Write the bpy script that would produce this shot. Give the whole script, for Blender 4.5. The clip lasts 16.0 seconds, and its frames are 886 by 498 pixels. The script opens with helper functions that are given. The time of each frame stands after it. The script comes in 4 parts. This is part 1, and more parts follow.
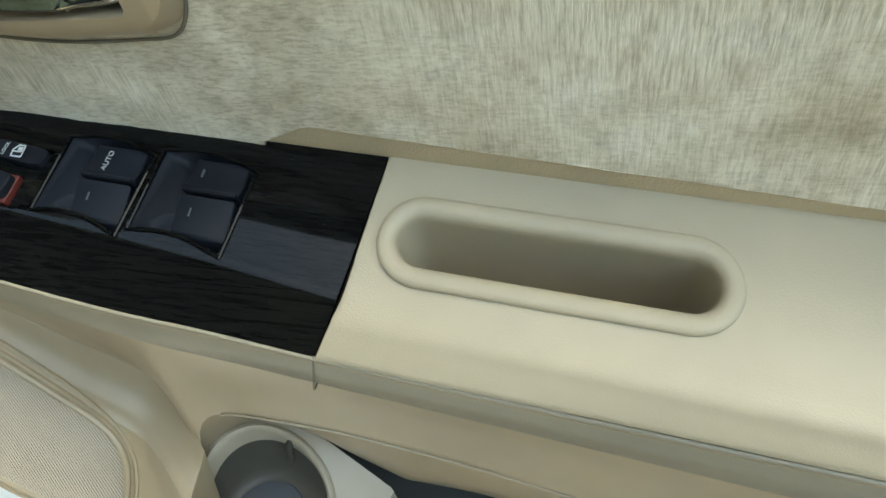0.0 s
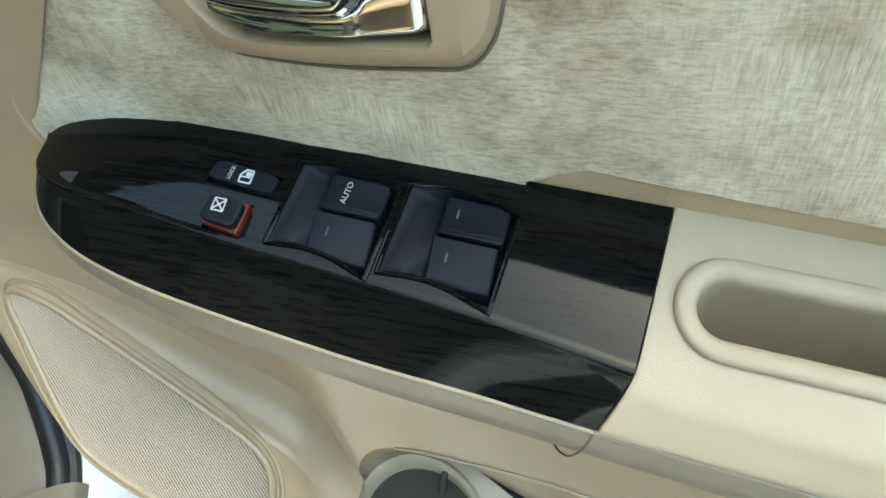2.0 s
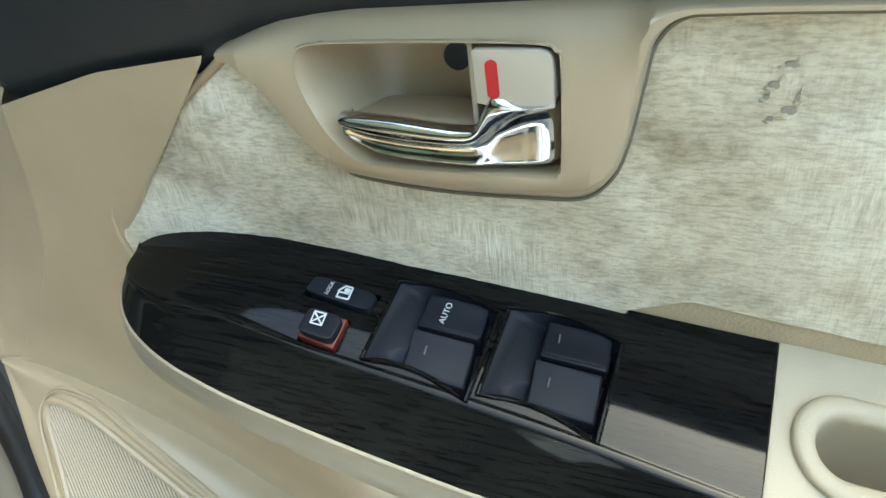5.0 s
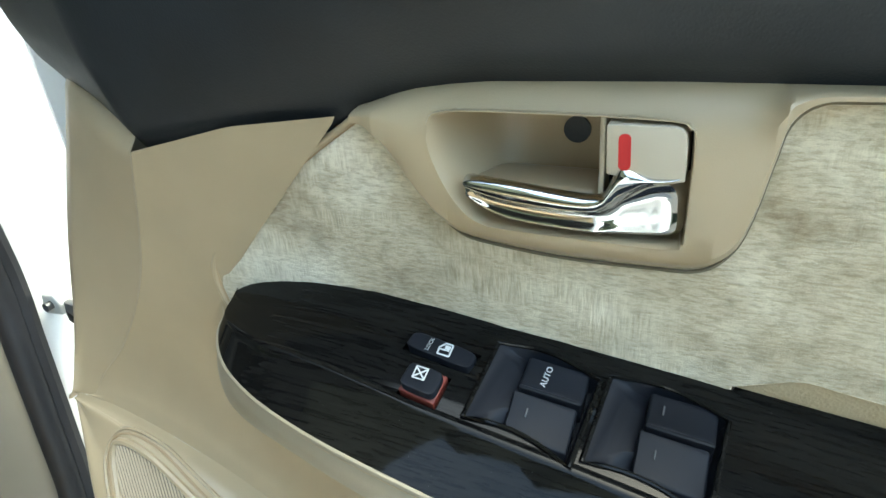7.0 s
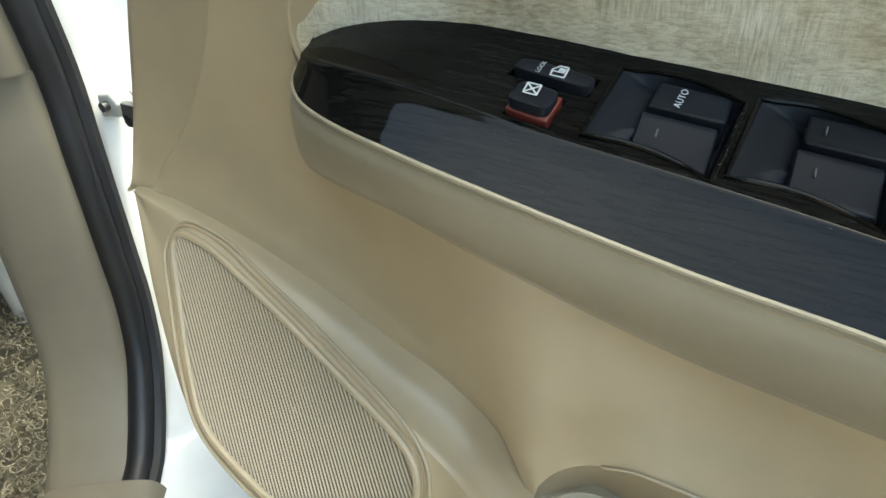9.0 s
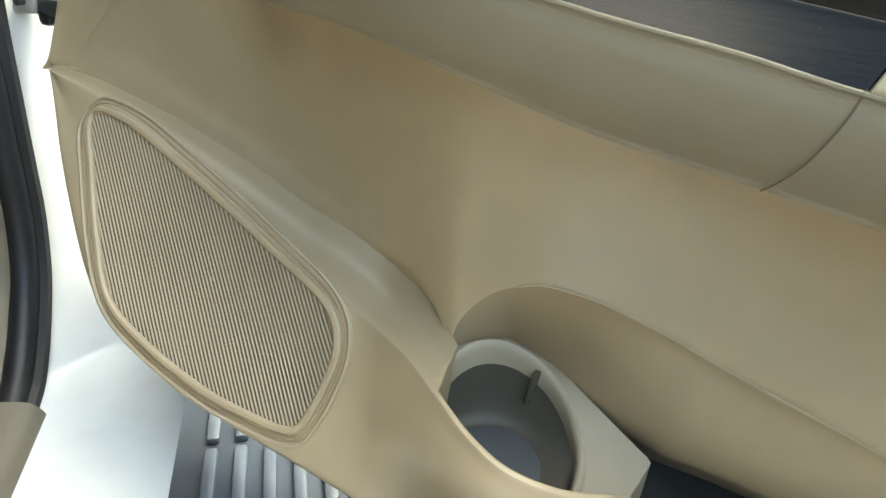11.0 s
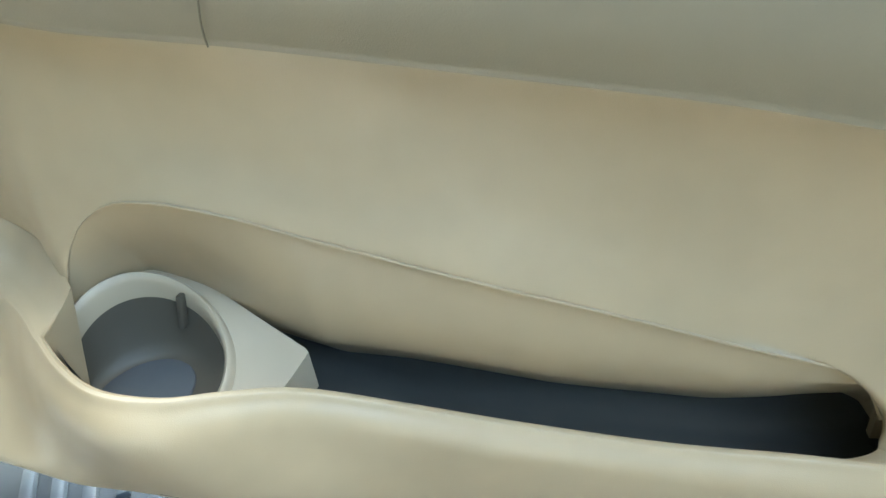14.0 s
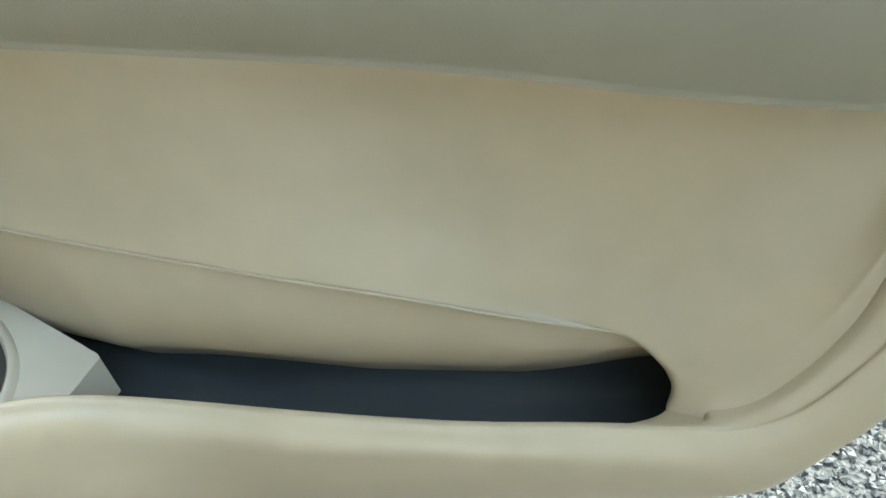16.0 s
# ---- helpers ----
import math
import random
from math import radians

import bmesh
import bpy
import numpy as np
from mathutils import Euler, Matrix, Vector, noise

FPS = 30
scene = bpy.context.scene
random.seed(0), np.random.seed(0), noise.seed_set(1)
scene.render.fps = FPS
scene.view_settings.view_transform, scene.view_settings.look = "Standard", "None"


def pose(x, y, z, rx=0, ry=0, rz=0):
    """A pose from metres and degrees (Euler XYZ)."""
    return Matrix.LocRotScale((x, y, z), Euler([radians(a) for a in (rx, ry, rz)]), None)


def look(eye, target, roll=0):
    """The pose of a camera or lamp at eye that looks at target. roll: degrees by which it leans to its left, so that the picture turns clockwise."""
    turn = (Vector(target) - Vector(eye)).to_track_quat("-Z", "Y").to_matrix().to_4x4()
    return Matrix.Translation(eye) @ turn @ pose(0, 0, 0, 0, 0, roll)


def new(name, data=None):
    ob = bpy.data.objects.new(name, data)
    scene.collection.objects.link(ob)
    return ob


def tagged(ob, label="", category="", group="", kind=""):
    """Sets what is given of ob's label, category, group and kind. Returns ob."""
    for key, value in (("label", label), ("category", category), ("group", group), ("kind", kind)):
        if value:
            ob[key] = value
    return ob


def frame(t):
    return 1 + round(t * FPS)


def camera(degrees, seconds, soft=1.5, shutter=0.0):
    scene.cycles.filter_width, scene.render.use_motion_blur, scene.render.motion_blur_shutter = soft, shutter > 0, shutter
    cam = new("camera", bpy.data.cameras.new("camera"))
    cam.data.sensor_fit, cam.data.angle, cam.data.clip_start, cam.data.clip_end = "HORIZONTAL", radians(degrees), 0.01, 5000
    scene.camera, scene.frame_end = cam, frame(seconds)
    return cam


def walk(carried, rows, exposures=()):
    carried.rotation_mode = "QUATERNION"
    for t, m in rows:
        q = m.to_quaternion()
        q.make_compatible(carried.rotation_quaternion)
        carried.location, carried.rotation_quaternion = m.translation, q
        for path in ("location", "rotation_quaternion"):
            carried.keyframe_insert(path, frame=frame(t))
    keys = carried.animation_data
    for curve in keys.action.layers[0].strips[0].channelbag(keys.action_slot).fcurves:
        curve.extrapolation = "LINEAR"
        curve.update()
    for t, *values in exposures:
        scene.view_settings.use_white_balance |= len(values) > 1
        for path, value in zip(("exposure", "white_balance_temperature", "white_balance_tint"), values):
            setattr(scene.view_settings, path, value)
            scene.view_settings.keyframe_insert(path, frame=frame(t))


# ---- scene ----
cam = camera(70.0, 16.0)
PATH = [
    (0.0, (0.0040, -0.0368, 1.1924), (-0.0677, 0.1211, 1.0123), -13.30),
    (0.5, (-0.0328, -0.0263, 1.2120), (-0.1035, 0.1231, 1.0244), -13.27),
    (1.0, (-0.0718, -0.0267, 1.2175), (-0.1466, 0.1232, 1.0320), -13.37),
    (1.5, (-0.0979, -0.0292, 1.2104), (-0.1758, 0.1235, 1.0284), -12.77),
    (2.0, (-0.1163, -0.0264, 1.2101), (-0.1961, 0.1241, 1.0271), -13.10),
    (2.5, (-0.1258, -0.0257, 1.2110), (-0.2076, 0.1244, 1.0286), -13.33),
    (3.0, (-0.1348, -0.0297, 1.2109), (-0.2159, 0.1228, 1.0301), -12.63),
    (3.2, (-0.1356, -0.0314, 1.2103), (-0.2179, 0.1219, 1.0309), -12.83),
    (5.3, (-0.1633, -0.0518, 1.2149), (-0.2493, 0.1390, 1.0781), -7.32),
    (5.5, (-0.1659, -0.0535, 1.2152), (-0.2520, 0.1398, 1.0822), -6.59),
    (6.0, (-0.1727, -0.0563, 1.2185), (-0.2590, 0.1435, 1.0955), -5.53),
    (6.5, (-0.1806, -0.0625, 1.2232), (-0.2711, 0.1376, 1.1038), -5.44),
    (7.0, (-0.1905, -0.0720, 1.2186), (-0.2893, 0.1246, 1.0999), -5.48),
    (7.5, (-0.2002, -0.0827, 1.1989), (-0.3010, 0.1085, 1.0732), -4.50),
    (8.0, (-0.2037, -0.0901, 1.1805), (-0.3066, 0.0969, 1.0503), -4.11),
    (8.5, (-0.2155, -0.0968, 1.1537), (-0.3196, 0.0829, 1.0145), -4.27),
    (9.0, (-0.2192, -0.1026, 1.1207), (-0.3252, 0.0729, 0.9777), -4.59),
    (9.5, (-0.2171, -0.1034, 1.0916), (-0.3227, 0.0731, 0.9494), -4.37),
    (9.7, (-0.2167, -0.1046, 1.0825), (-0.3199, 0.0706, 0.9371), -3.82),
    (11.8, (-0.1772, -0.2446, 0.9850), (-0.2280, -0.0229, 0.8812), 5.10),
    (12.0, (-0.1690, -0.2451, 0.9798), (-0.2158, -0.0224, 0.8763), 4.70),
    (12.5, (-0.1273, -0.2320, 0.9774), (-0.1746, -0.0127, 0.8671), 1.50),
    (13.0, (-0.0759, -0.2192, 0.9733), (-0.1208, 0.0008, 0.8634), -1.38),
    (13.5, (-0.0233, -0.1882, 0.9750), (-0.0738, 0.0247, 0.8542), -5.31),
    (14.0, (0.0123, -0.1575, 0.9699), (-0.0411, 0.0477, 0.8375), -8.19),
    (14.5, (0.0490, -0.1423, 0.9630), (-0.0075, 0.0599, 0.8273), -10.82),
    (15.0, (0.0794, -0.1335, 0.9546), (0.0235, 0.0670, 0.8162), -12.12),
    (15.3, (0.1047, -0.1243, 0.9478), (0.0464, 0.0740, 0.8072), -13.15),
    (15.5, (0.1174, -0.1267, 0.9425), (0.0604, 0.0737, 0.8043), -13.55),
    (16.0, (0.1324, -0.1319, 0.9420), (0.0841, 0.0720, 0.8056), -11.77),
]
EXPOSURES = [(0.0, 2.56, 6950, -10), (1.0, 2.86, 6900, -10), (1.5, 2.91, 6850, -10), (3.0, 2.96, 6750, -8), (6.3, 3.31, 6500, -11), (7.5, 3.01, 6950, -10), (8.0, 2.82, 7100, -9),
             (9.0, 2.75, 7150, -9), (12.0, 2.61, 6850, -8), (12.5, 2.97, 6600, -8), (13.0, 3.31, 6500, -9), (13.5, 3.17, 6350, -9), (14.0, 3.11, 6250, -11), (15.0, 3.04, 6200, -10), (16.0, 2.99, 6150, -12)]
walk(cam, [(t, look(eye, target, roll)) for t, eye, target, roll in PATH], EXPOSURES)

# ---------------------------------------------------------------- light
world = bpy.data.worlds.new("world")
scene.world = world
world.use_nodes = True
wn = world.node_tree.nodes
sky = wn.new("ShaderNodeTexSky")
sky.sky_type = "NISHITA"
sky.sun_disc = False
SUN_ELEVATION, SUN_AZIMUTH = 64.0, 45.0          # azimuth from +y towards +x
sky.sun_elevation = radians(SUN_ELEVATION)
sky.sun_rotation = radians(SUN_AZIMUTH)
sky.air_density, sky.dust_density, sky.ozone_density = 1.0, 3.5, 0.8
wn["Background"].inputs[1].default_value = 0.15
world.node_tree.links.new(sky.outputs[0], wn["Background"].inputs[0])
sun = new("sun", bpy.data.lights.new("sun", "SUN"))
sun.data.energy, sun.data.angle, sun.data.color = 0.7, radians(12), (1.0, 0.96, 0.89)
sx, sy = math.sin(radians(SUN_AZIMUTH)), math.cos(radians(SUN_AZIMUTH))
ce, se = math.cos(radians(SUN_ELEVATION)), math.sin(radians(SUN_ELEVATION))
sun.matrix_world = look((sx * ce * 6, sy * ce * 6, se * 6 + 1), (0, 0, 1))


# ---------------------------------------------------------------- materials
def nodes_of(name, colour, rough, metal=0.0, coat=0.0, spec=0.5):
    mat = bpy.data.materials.new(name)
    mat.use_nodes = True
    nt = mat.node_tree
    b = nt.nodes["Principled BSDF"]
    b.inputs["Base Color"].default_value = (*colour, 1)
    b.inputs["Roughness"].default_value = rough
    b.inputs["Metallic"].default_value = metal
    b.inputs["Coat Weight"].default_value = coat
    b.inputs["Coat Roughness"].default_value = 0.04
    b.inputs["Specular IOR Level"].default_value = spec
    return mat, nt, b


def coords(nt, scale=(1, 1, 1), turn=(0, 0, 0)):
    c, m = nt.nodes.new("ShaderNodeTexCoord"), nt.nodes.new("ShaderNodeMapping")
    nt.links.new(c.outputs["Object"], m.inputs[0])
    m.inputs["Scale"].default_value = scale
    m.inputs["Rotation"].default_value = turn
    return m.outputs[0]


def grain(nt, vec, scale, detail=4.0, rough=0.6):
    n = nt.nodes.new("ShaderNodeTexNoise")
    n.inputs["Scale"].default_value, n.inputs["Detail"].default_value, n.inputs["Roughness"].default_value = scale, detail, rough
    nt.links.new(vec, n.inputs["Vector"])
    return n.outputs["Fac"]


def ramp(nt, fac, stops):
    r = nt.nodes.new("ShaderNodeValToRGB")
    while len(r.color_ramp.elements) < len(stops):
        r.color_ramp.elements.new(0.5)
    for e, (p, c) in zip(r.color_ramp.elements, stops):
        e.position, e.color = p, (*c, 1)
    nt.links.new(fac, r.inputs[0])
    return r.outputs[0]


def mixed(nt, fac, a, b, kind="MIX"):
    m = nt.nodes.new("ShaderNodeMix")
    m.data_type, m.blend_type = "RGBA", kind
    for sock, v in ((m.inputs[0], fac), (m.inputs[6], a), (m.inputs[7], b)):
        if isinstance(v, (int, float)):
            sock.default_value = v
        elif isinstance(v, tuple):
            sock.default_value = (*v, 1)
        else:
            nt.links.new(v, sock)
    return m.outputs[2]


def bump(nt, b, height, strength, distance, after=None):
    n = nt.nodes.new("ShaderNodeBump")
    n.inputs["Strength"].default_value, n.inputs["Distance"].default_value = strength, distance
    nt.links.new(height, n.inputs["Height"])
    if after is not None:
        nt.links.new(after, n.inputs["Normal"])
    nt.links.new(n.outputs[0], b.inputs["Normal"])
    return n.outputs[0]


def plastic(name, colour, rough=0.5, grain_scale=1400.0, strength=0.12, wear=0.06):
    """Grained trim plastic with faint handling marks."""
    mat, nt, b = nodes_of(name, colour, rough)
    v = coords(nt)
    big = grain(nt, v, 9.0, 3.0)
    dark = tuple(c * (1 - wear * 1.6) for c in colour)
    light = tuple(min(1, c * (1 + wear)) for c in colour)
    nt.links.new(ramp(nt, big, [(0.3, dark), (0.7, light)]), b.inputs["Base Color"])
    vor = nt.nodes.new("ShaderNodeTexVoronoi")
    vor.inputs["Scale"].default_value = grain_scale
    nt.links.new(v, vor.inputs["Vector"])
    first = bump(nt, b, vor.outputs["Distance"], strength, 0.0004)
    bump(nt, b, grain(nt, v, 60.0, 3.0), 0.04, 0.002, first)
    rr = nt.nodes.new("ShaderNodeMapRange")
    rr.inputs["To Min"].default_value, rr.inputs["To Max"].default_value = rough - 0.06, rough + 0.08
    nt.links.new(grain(nt, v, 26.0, 4.0), rr.inputs["Value"])
    nt.links.new(rr.outputs[0], b.inputs["Roughness"])
    return mat


BEIGE = plastic("beige_plastic", (0.408, 0.317, 0.199), 0.34)
BEIGE_PAD = plastic("beige_soft_pad", (0.42, 0.352, 0.242), 0.5, 1100.0, 0.16)
BEIGE_LID = plastic("beige_satin", (0.50, 0.435, 0.33), 0.34, 2000.0, 0.05)
SEAM = plastic("seam_shadow", (0.17, 0.145, 0.10), 0.8)
TAN_DARK = plastic("tan_gasket", (0.36, 0.26, 0.15), 0.6)
BLACK_SOFT = plastic("black_soft_trim", (0.013, 0.017, 0.022), 0.5, 900.0, 0.25, 0.2)
BLACK_SWITCH = plastic("black_switch_plastic", (0.011, 0.013, 0.018), 0.42, 2200.0, 0.05, 0.2)
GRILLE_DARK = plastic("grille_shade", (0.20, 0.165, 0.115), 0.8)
CUP_SHADE = plastic("cup_shade_taupe", (0.078, 0.067, 0.050), 0.5)
CUP_PALE = plastic("pale_beige_satin", (0.41, 0.342, 0.246), 0.34, 2000.0, 0.05)
ARM_VINYL = plastic("beige_grey_shaded_vinyl", (0.268, 0.226, 0.158), 0.5, 1100.0, 0.16)
KICK = plastic("shaded_kick_plastic", (0.16, 0.138, 0.102), 0.5)
TAN_WEAVE = plastic("tan_weave", (0.46, 0.36, 0.22), 0.75, 700.0, 0.8, 0.1)
RUBBER = plastic("black_rubber", (0.012, 0.012, 0.015), 0.42, 1500.0, 0.1, 0.3)
GREY_RUBBER = plastic("grey_rubber", (0.085, 0.09, 0.097), 0.6)
STEP_PLASTIC = plastic("grey_step_plastic", (0.035, 0.041, 0.052), 0.45, 800.0, 0.2, 0.2)
STEP_RIB = plastic("paler_step_rib", (0.085, 0.097, 0.115), 0.4, 800.0, 0.2, 0.25)
BLACK_SWITCH.node_tree.nodes["Principled BSDF"].inputs["Specular IOR Level"].default_value = 0.13
BEIGE.node_tree.nodes["Principled BSDF"].inputs["Specular IOR Level"].default_value = 0.65
RED_MARK = plastic("red_mark", (0.52, 0.008, 0.012), 0.5)
RED_SIDE = plastic("red_brown_side", (0.11, 0.018, 0.012), 0.5)
WHITE_MARK = nodes_of("white_print", (0.52, 0.54, 0.54), 0.5)[0]
CHROME = nodes_of("chrome", (0.55, 0.56, 0.57), 0.07, 1.0)[0]
ZINC = plastic("zinc_steel", (0.45, 0.45, 0.43), 0.35)
DARK_STEEL = plastic("dark_steel", (0.05, 0.05, 0.052), 0.35)
DARK = nodes_of("gap_shade", (0.01, 0.01, 0.01), 0.7)[0]


def white_paint():
    mat, nt, b = nodes_of("white_car_paint", (0.80, 0.81, 0.80), 0.25, 0.0, 0.6)
    v = coords(nt)
    nt.links.new(ramp(nt, grain(nt, v, 14.0, 5.0), [(0.35, (0.74, 0.745, 0.74)), (0.6, (0.80, 0.805, 0.80))]), b.inputs["Base Color"])
    return mat


def gloss_wood():
    """Lacquered black wood-grain film: faint brown streaks along the panel, and settled dust."""
    mat, nt, b = nodes_of("black_wood_lacquer", (0.012, 0.011, 0.01), 0.5, 0.0, 0.33, 0.0)
    v = coords(nt, (9, 330, 330), (0, 0, 0.06))
    streak = grain(nt, v, 1.6, 6.0, 0.65)
    base = ramp(nt, streak, [(0.38, (0.003, 0.003, 0.003)), (0.56, (0.007, 0.007, 0.0065)), (0.74, (0.010, 0.0095, 0.009))])
    dust = grain(nt, coords(nt), 900.0, 2.0)
    base = mixed(nt, ramp(nt, dust, [(0.73, (0, 0, 0)), (0.80, (0.4, 0.4, 0.4))]), base, (0.22, 0.21, 0.2))
    nt.links.new(base, b.inputs["Base Color"])
    b.inputs["Coat Roughness"].default_value = 0.045
    return mat


def velour():
    """Worn beige velour: pressed pile in fine ridges, two directions, with grey-brown stains."""
    mat, nt, b = nodes_of("worn_velour", (0.5, 0.43, 0.31), 0.9)
    b.inputs["Sheen Weight"].default_value = 0.35
    b.inputs["Sheen Roughness"].default_value = 0.5
    fine = grain(nt, coords(nt, (700, 1, 80), (0, 0.10, 0)), 1.0, 3.0, 0.6)
    broad = grain(nt, coords(nt, (270, 1, 55), (0, 0.12, 0)), 1.0, 3.0, 0.6)
    upright = mixed(nt, 0.25, fine, broad)
    lying = grain(nt, coords(nt, (150, 1, 620), (0, 0.05, 0)), 1.0, 4.0, 0.7)
    where = ramp(nt, grain(nt, coords(nt, (1, 1, 2.2)), 7.0, 3.0), [(0.44, (0, 0, 0)), (0.52, (0.95, 0.95, 0.95))])
    split = nt.nodes.new("ShaderNodeSeparateXYZ")
    nt.links.new(coords(nt), split.inputs[0])
    rear = nt.nodes.new("ShaderNodeMapRange")
    rear.interpolation_type = "SMOOTHSTEP"
    for key, value in (("From Min", -.15), ("From Max", -.05), ("To Min", 1.0), ("To Max", 0.40)):
        rear.inputs[key].default_value = value
    nt.links.new(split.outputs[0], rear.inputs["Value"])
    where = mixed(nt, 1.0, where, rear.outputs[0], "MULTIPLY")
    ridges = mixed(nt, where, upright, lying)
    fibre = grain(nt, coords(nt), 1500.0, 2.0)
    patch = grain(nt, coords(nt, (1, 1, 1.4)), 15.0, 5.0, 0.62)
    base = ramp(nt, patch, [(0.30, (0.38, 0.31, 0.20)), (0.42, (0.55, 0.475, 0.335)), (0.55, (0.70, 0.63, 0.475)), (0.70, (0.78, 0.715, 0.575))])
    spots = ramp(nt, grain(nt, coords(nt), 46.0, 5.0, 0.7), [(0.36, (0.62, 0.60, 0.56)), (0.5, (1, 1, 1))])
    base = mixed(nt, 0.5, base, spots, "MULTIPLY")
    rib = ramp(nt, ridges, [(0.38, (0.60, 0.55, 0.46)), (0.56, (1.0, 1.0, 1.0))])
    base = mixed(nt, 0.72, base, rib, "MULTIPLY")
    nt.links.new(base, b.inputs["Base Color"])
    first = bump(nt, b, ridges, 0.9, 0.0012)
    bump(nt, b, fibre, 0.35, 0.0004, first)
    return mat


def gravel():
    mat, nt, b = nodes_of("gravel", (0.4, 0.38, 0.35), 0.9)
    v = coords(nt)
    vor = nt.nodes.new("ShaderNodeTexVoronoi")
    vor.inputs["Scale"].default_value = 90.0
    nt.links.new(v, vor.inputs["Vector"])
    stones = ramp(nt, grain(nt, v, 70.0, 4.0, 0.7), [(0.3, (0.055, 0.053, 0.050)), (0.5, (0.10, 0.097, 0.091)), (0.7, (0.18, 0.175, 0.165))])
    nt.links.new(stones, b.inputs["Base Color"])
    bump(nt, b, vor.outputs["Distance"], 1.0, 0.01)
    return mat


def pebble():
    mat, nt, b = nodes_of("pebble", (0.4, 0.38, 0.36), 0.85)
    g = nt.nodes.new("ShaderNodeNewGeometry")
    nt.links.new(ramp(nt, g.outputs["Random Per Island"], [(0.0, (0.06, 0.058, 0.055)), (0.45, (0.115, 0.112, 0.107)), (1.0, (0.22, 0.215, 0.205))]), b.inputs["Base Color"])
    return mat


def coil():
    mat, nt, b = nodes_of("coil_mat_vinyl", (0.20, 0.165, 0.115), 0.55)
    g = nt.nodes.new("ShaderNodeNewGeometry")
    nt.links.new(ramp(nt, g.outputs["Random Per Island"], [(0.0, (0.09, 0.077, 0.055)), (1.0, (0.32, 0.285, 0.21))]), b.inputs["Base Color"])
    return mat


PAINT, WOOD, VELOUR, GRAVEL, PEBBLE, COIL = white_paint(), gloss_wood(), velour(), gravel(), pebble(), coil()


# ---------------------------------------------------------------- mesh helpers
def curve(pts, n):
    """n places along a smooth curve through pts, evenly by point number."""
    p = np.array(pts, float)
    q = np.vstack([2 * p[0] - p[1], p, 2 * p[-1] - p[-2]])
    out = []
    for s in np.linspace(0, len(p) - 1, n):
        i = min(int(s), len(p) - 2)
        f = s - i
        a, b, c, d = q[i:i + 4]
        out.append(0.5 * (2 * b + (c - a) * f + (2 * a - 5 * b + 4 * c - d) * f ** 2 + (3 * b - a - 3 * c + d) * f ** 3))
    return np.array(out)


def sheet(rows, closed_u=False, closed_v=False):
    """A bmesh of quads over rows of places."""
    bm = bmesh.new()
    vs = [[bm.verts.new(tuple(p)) for p in row] for row in rows]
    n, m = len(vs), len(vs[0])
    for i in range(n if closed_v else n - 1):
        for j in range(m if closed_u else m - 1):
            quad = [vs[i][j], vs[i][(j + 1) % m], vs[(i + 1) % n][(j + 1) % m], vs[(i + 1) % n][j]]
            bm.faces.new(quad)
    return bm


def loft(curves, nu, nv):
    """A smooth skin over paired curves."""
    along = np.array([curve(c, nu) for c in curves])
    return sheet(np.array([curve(along[:, k], nv) for k in range(nu)]))


def finish(bm, smooth=True, sharp=40):
    bmesh.ops.remove_doubles(bm, verts=bm.verts, dist=1e-6)
    bmesh.ops.recalc_face_normals(bm, faces=bm.faces)
    me = bpy.data.meshes.new("mesh")
    bm.to_mesh(me)
    bm.free()
    for f in me.polygons:
        f.use_smooth = smooth
    if smooth:
        me.set_sharp_from_angle(angle=radians(sharp))
    return me


def thing(name, base, label, category, group=""):
    ob = new(name)
    ob.location = base
    ob.empty_display_size = 0.05
    return tagged(ob, label, category, group)


def part(name, bm, material, parent, label="", sharp=40):
    me = finish(bm, True, sharp)
    me.name = name
    me.materials.append(material)
    ob = new(name, me)
    ob.parent = parent
    off = parent.location.copy()
    if parent.parent:
        off = Vector((0, 0, 0))
    ob.matrix_parent_inverse = Matrix.Translation(-off)
    return tagged(ob, label)


def solo(name, bm, material, label, category, kind="", sharp=40):
    me = finish(bm, True, sharp)
    me.name = name
    me.materials.append(material)
    return tagged(new(name, me), label, category, "", kind)


def cut(ob, cutters):
    """Takes the cutters' bodies out of ob's mesh."""
    made = []
    for bm in cutters:
        c = new("cutter", finish(bm, False))
        made.append(c)
        m = ob.modifiers.new("cut", "BOOLEAN")
        m.operation, m.object, m.solver = "DIFFERENCE", c, "EXACT"
    deps = bpy.context.evaluated_depsgraph_get()
    me = bpy.data.meshes.new_from_object(ob.evaluated_get(deps))
    ob.modifiers.clear()
    ob.data = me
    for f in me.polygons:
        f.use_smooth = True
    me.set_sharp_from_angle(angle=radians(35))
    for c in made:
        bpy.data.objects.remove(c)


def solid(outline, axis, a, b):
    """A prism: an outline of places carried from a to b along axis vectors."""
    bm = bmesh.new()
    lo = [bm.verts.new(tuple(np.array(p) + np.array(axis) * a)) for p in outline]
    hi = [bm.verts.new(tuple(np.array(p) + np.array(axis) * b)) for p in outline]
    n = len(lo)
    bm.faces.new(lo)
    bm.faces.new(hi[::-1])
    for i in range(n):
        bm.faces.new([lo[i], hi[i], hi[(i + 1) % n], lo[(i + 1) % n]])
    bmesh.ops.recalc_face_normals(bm, faces=bm.faces)
    return bm


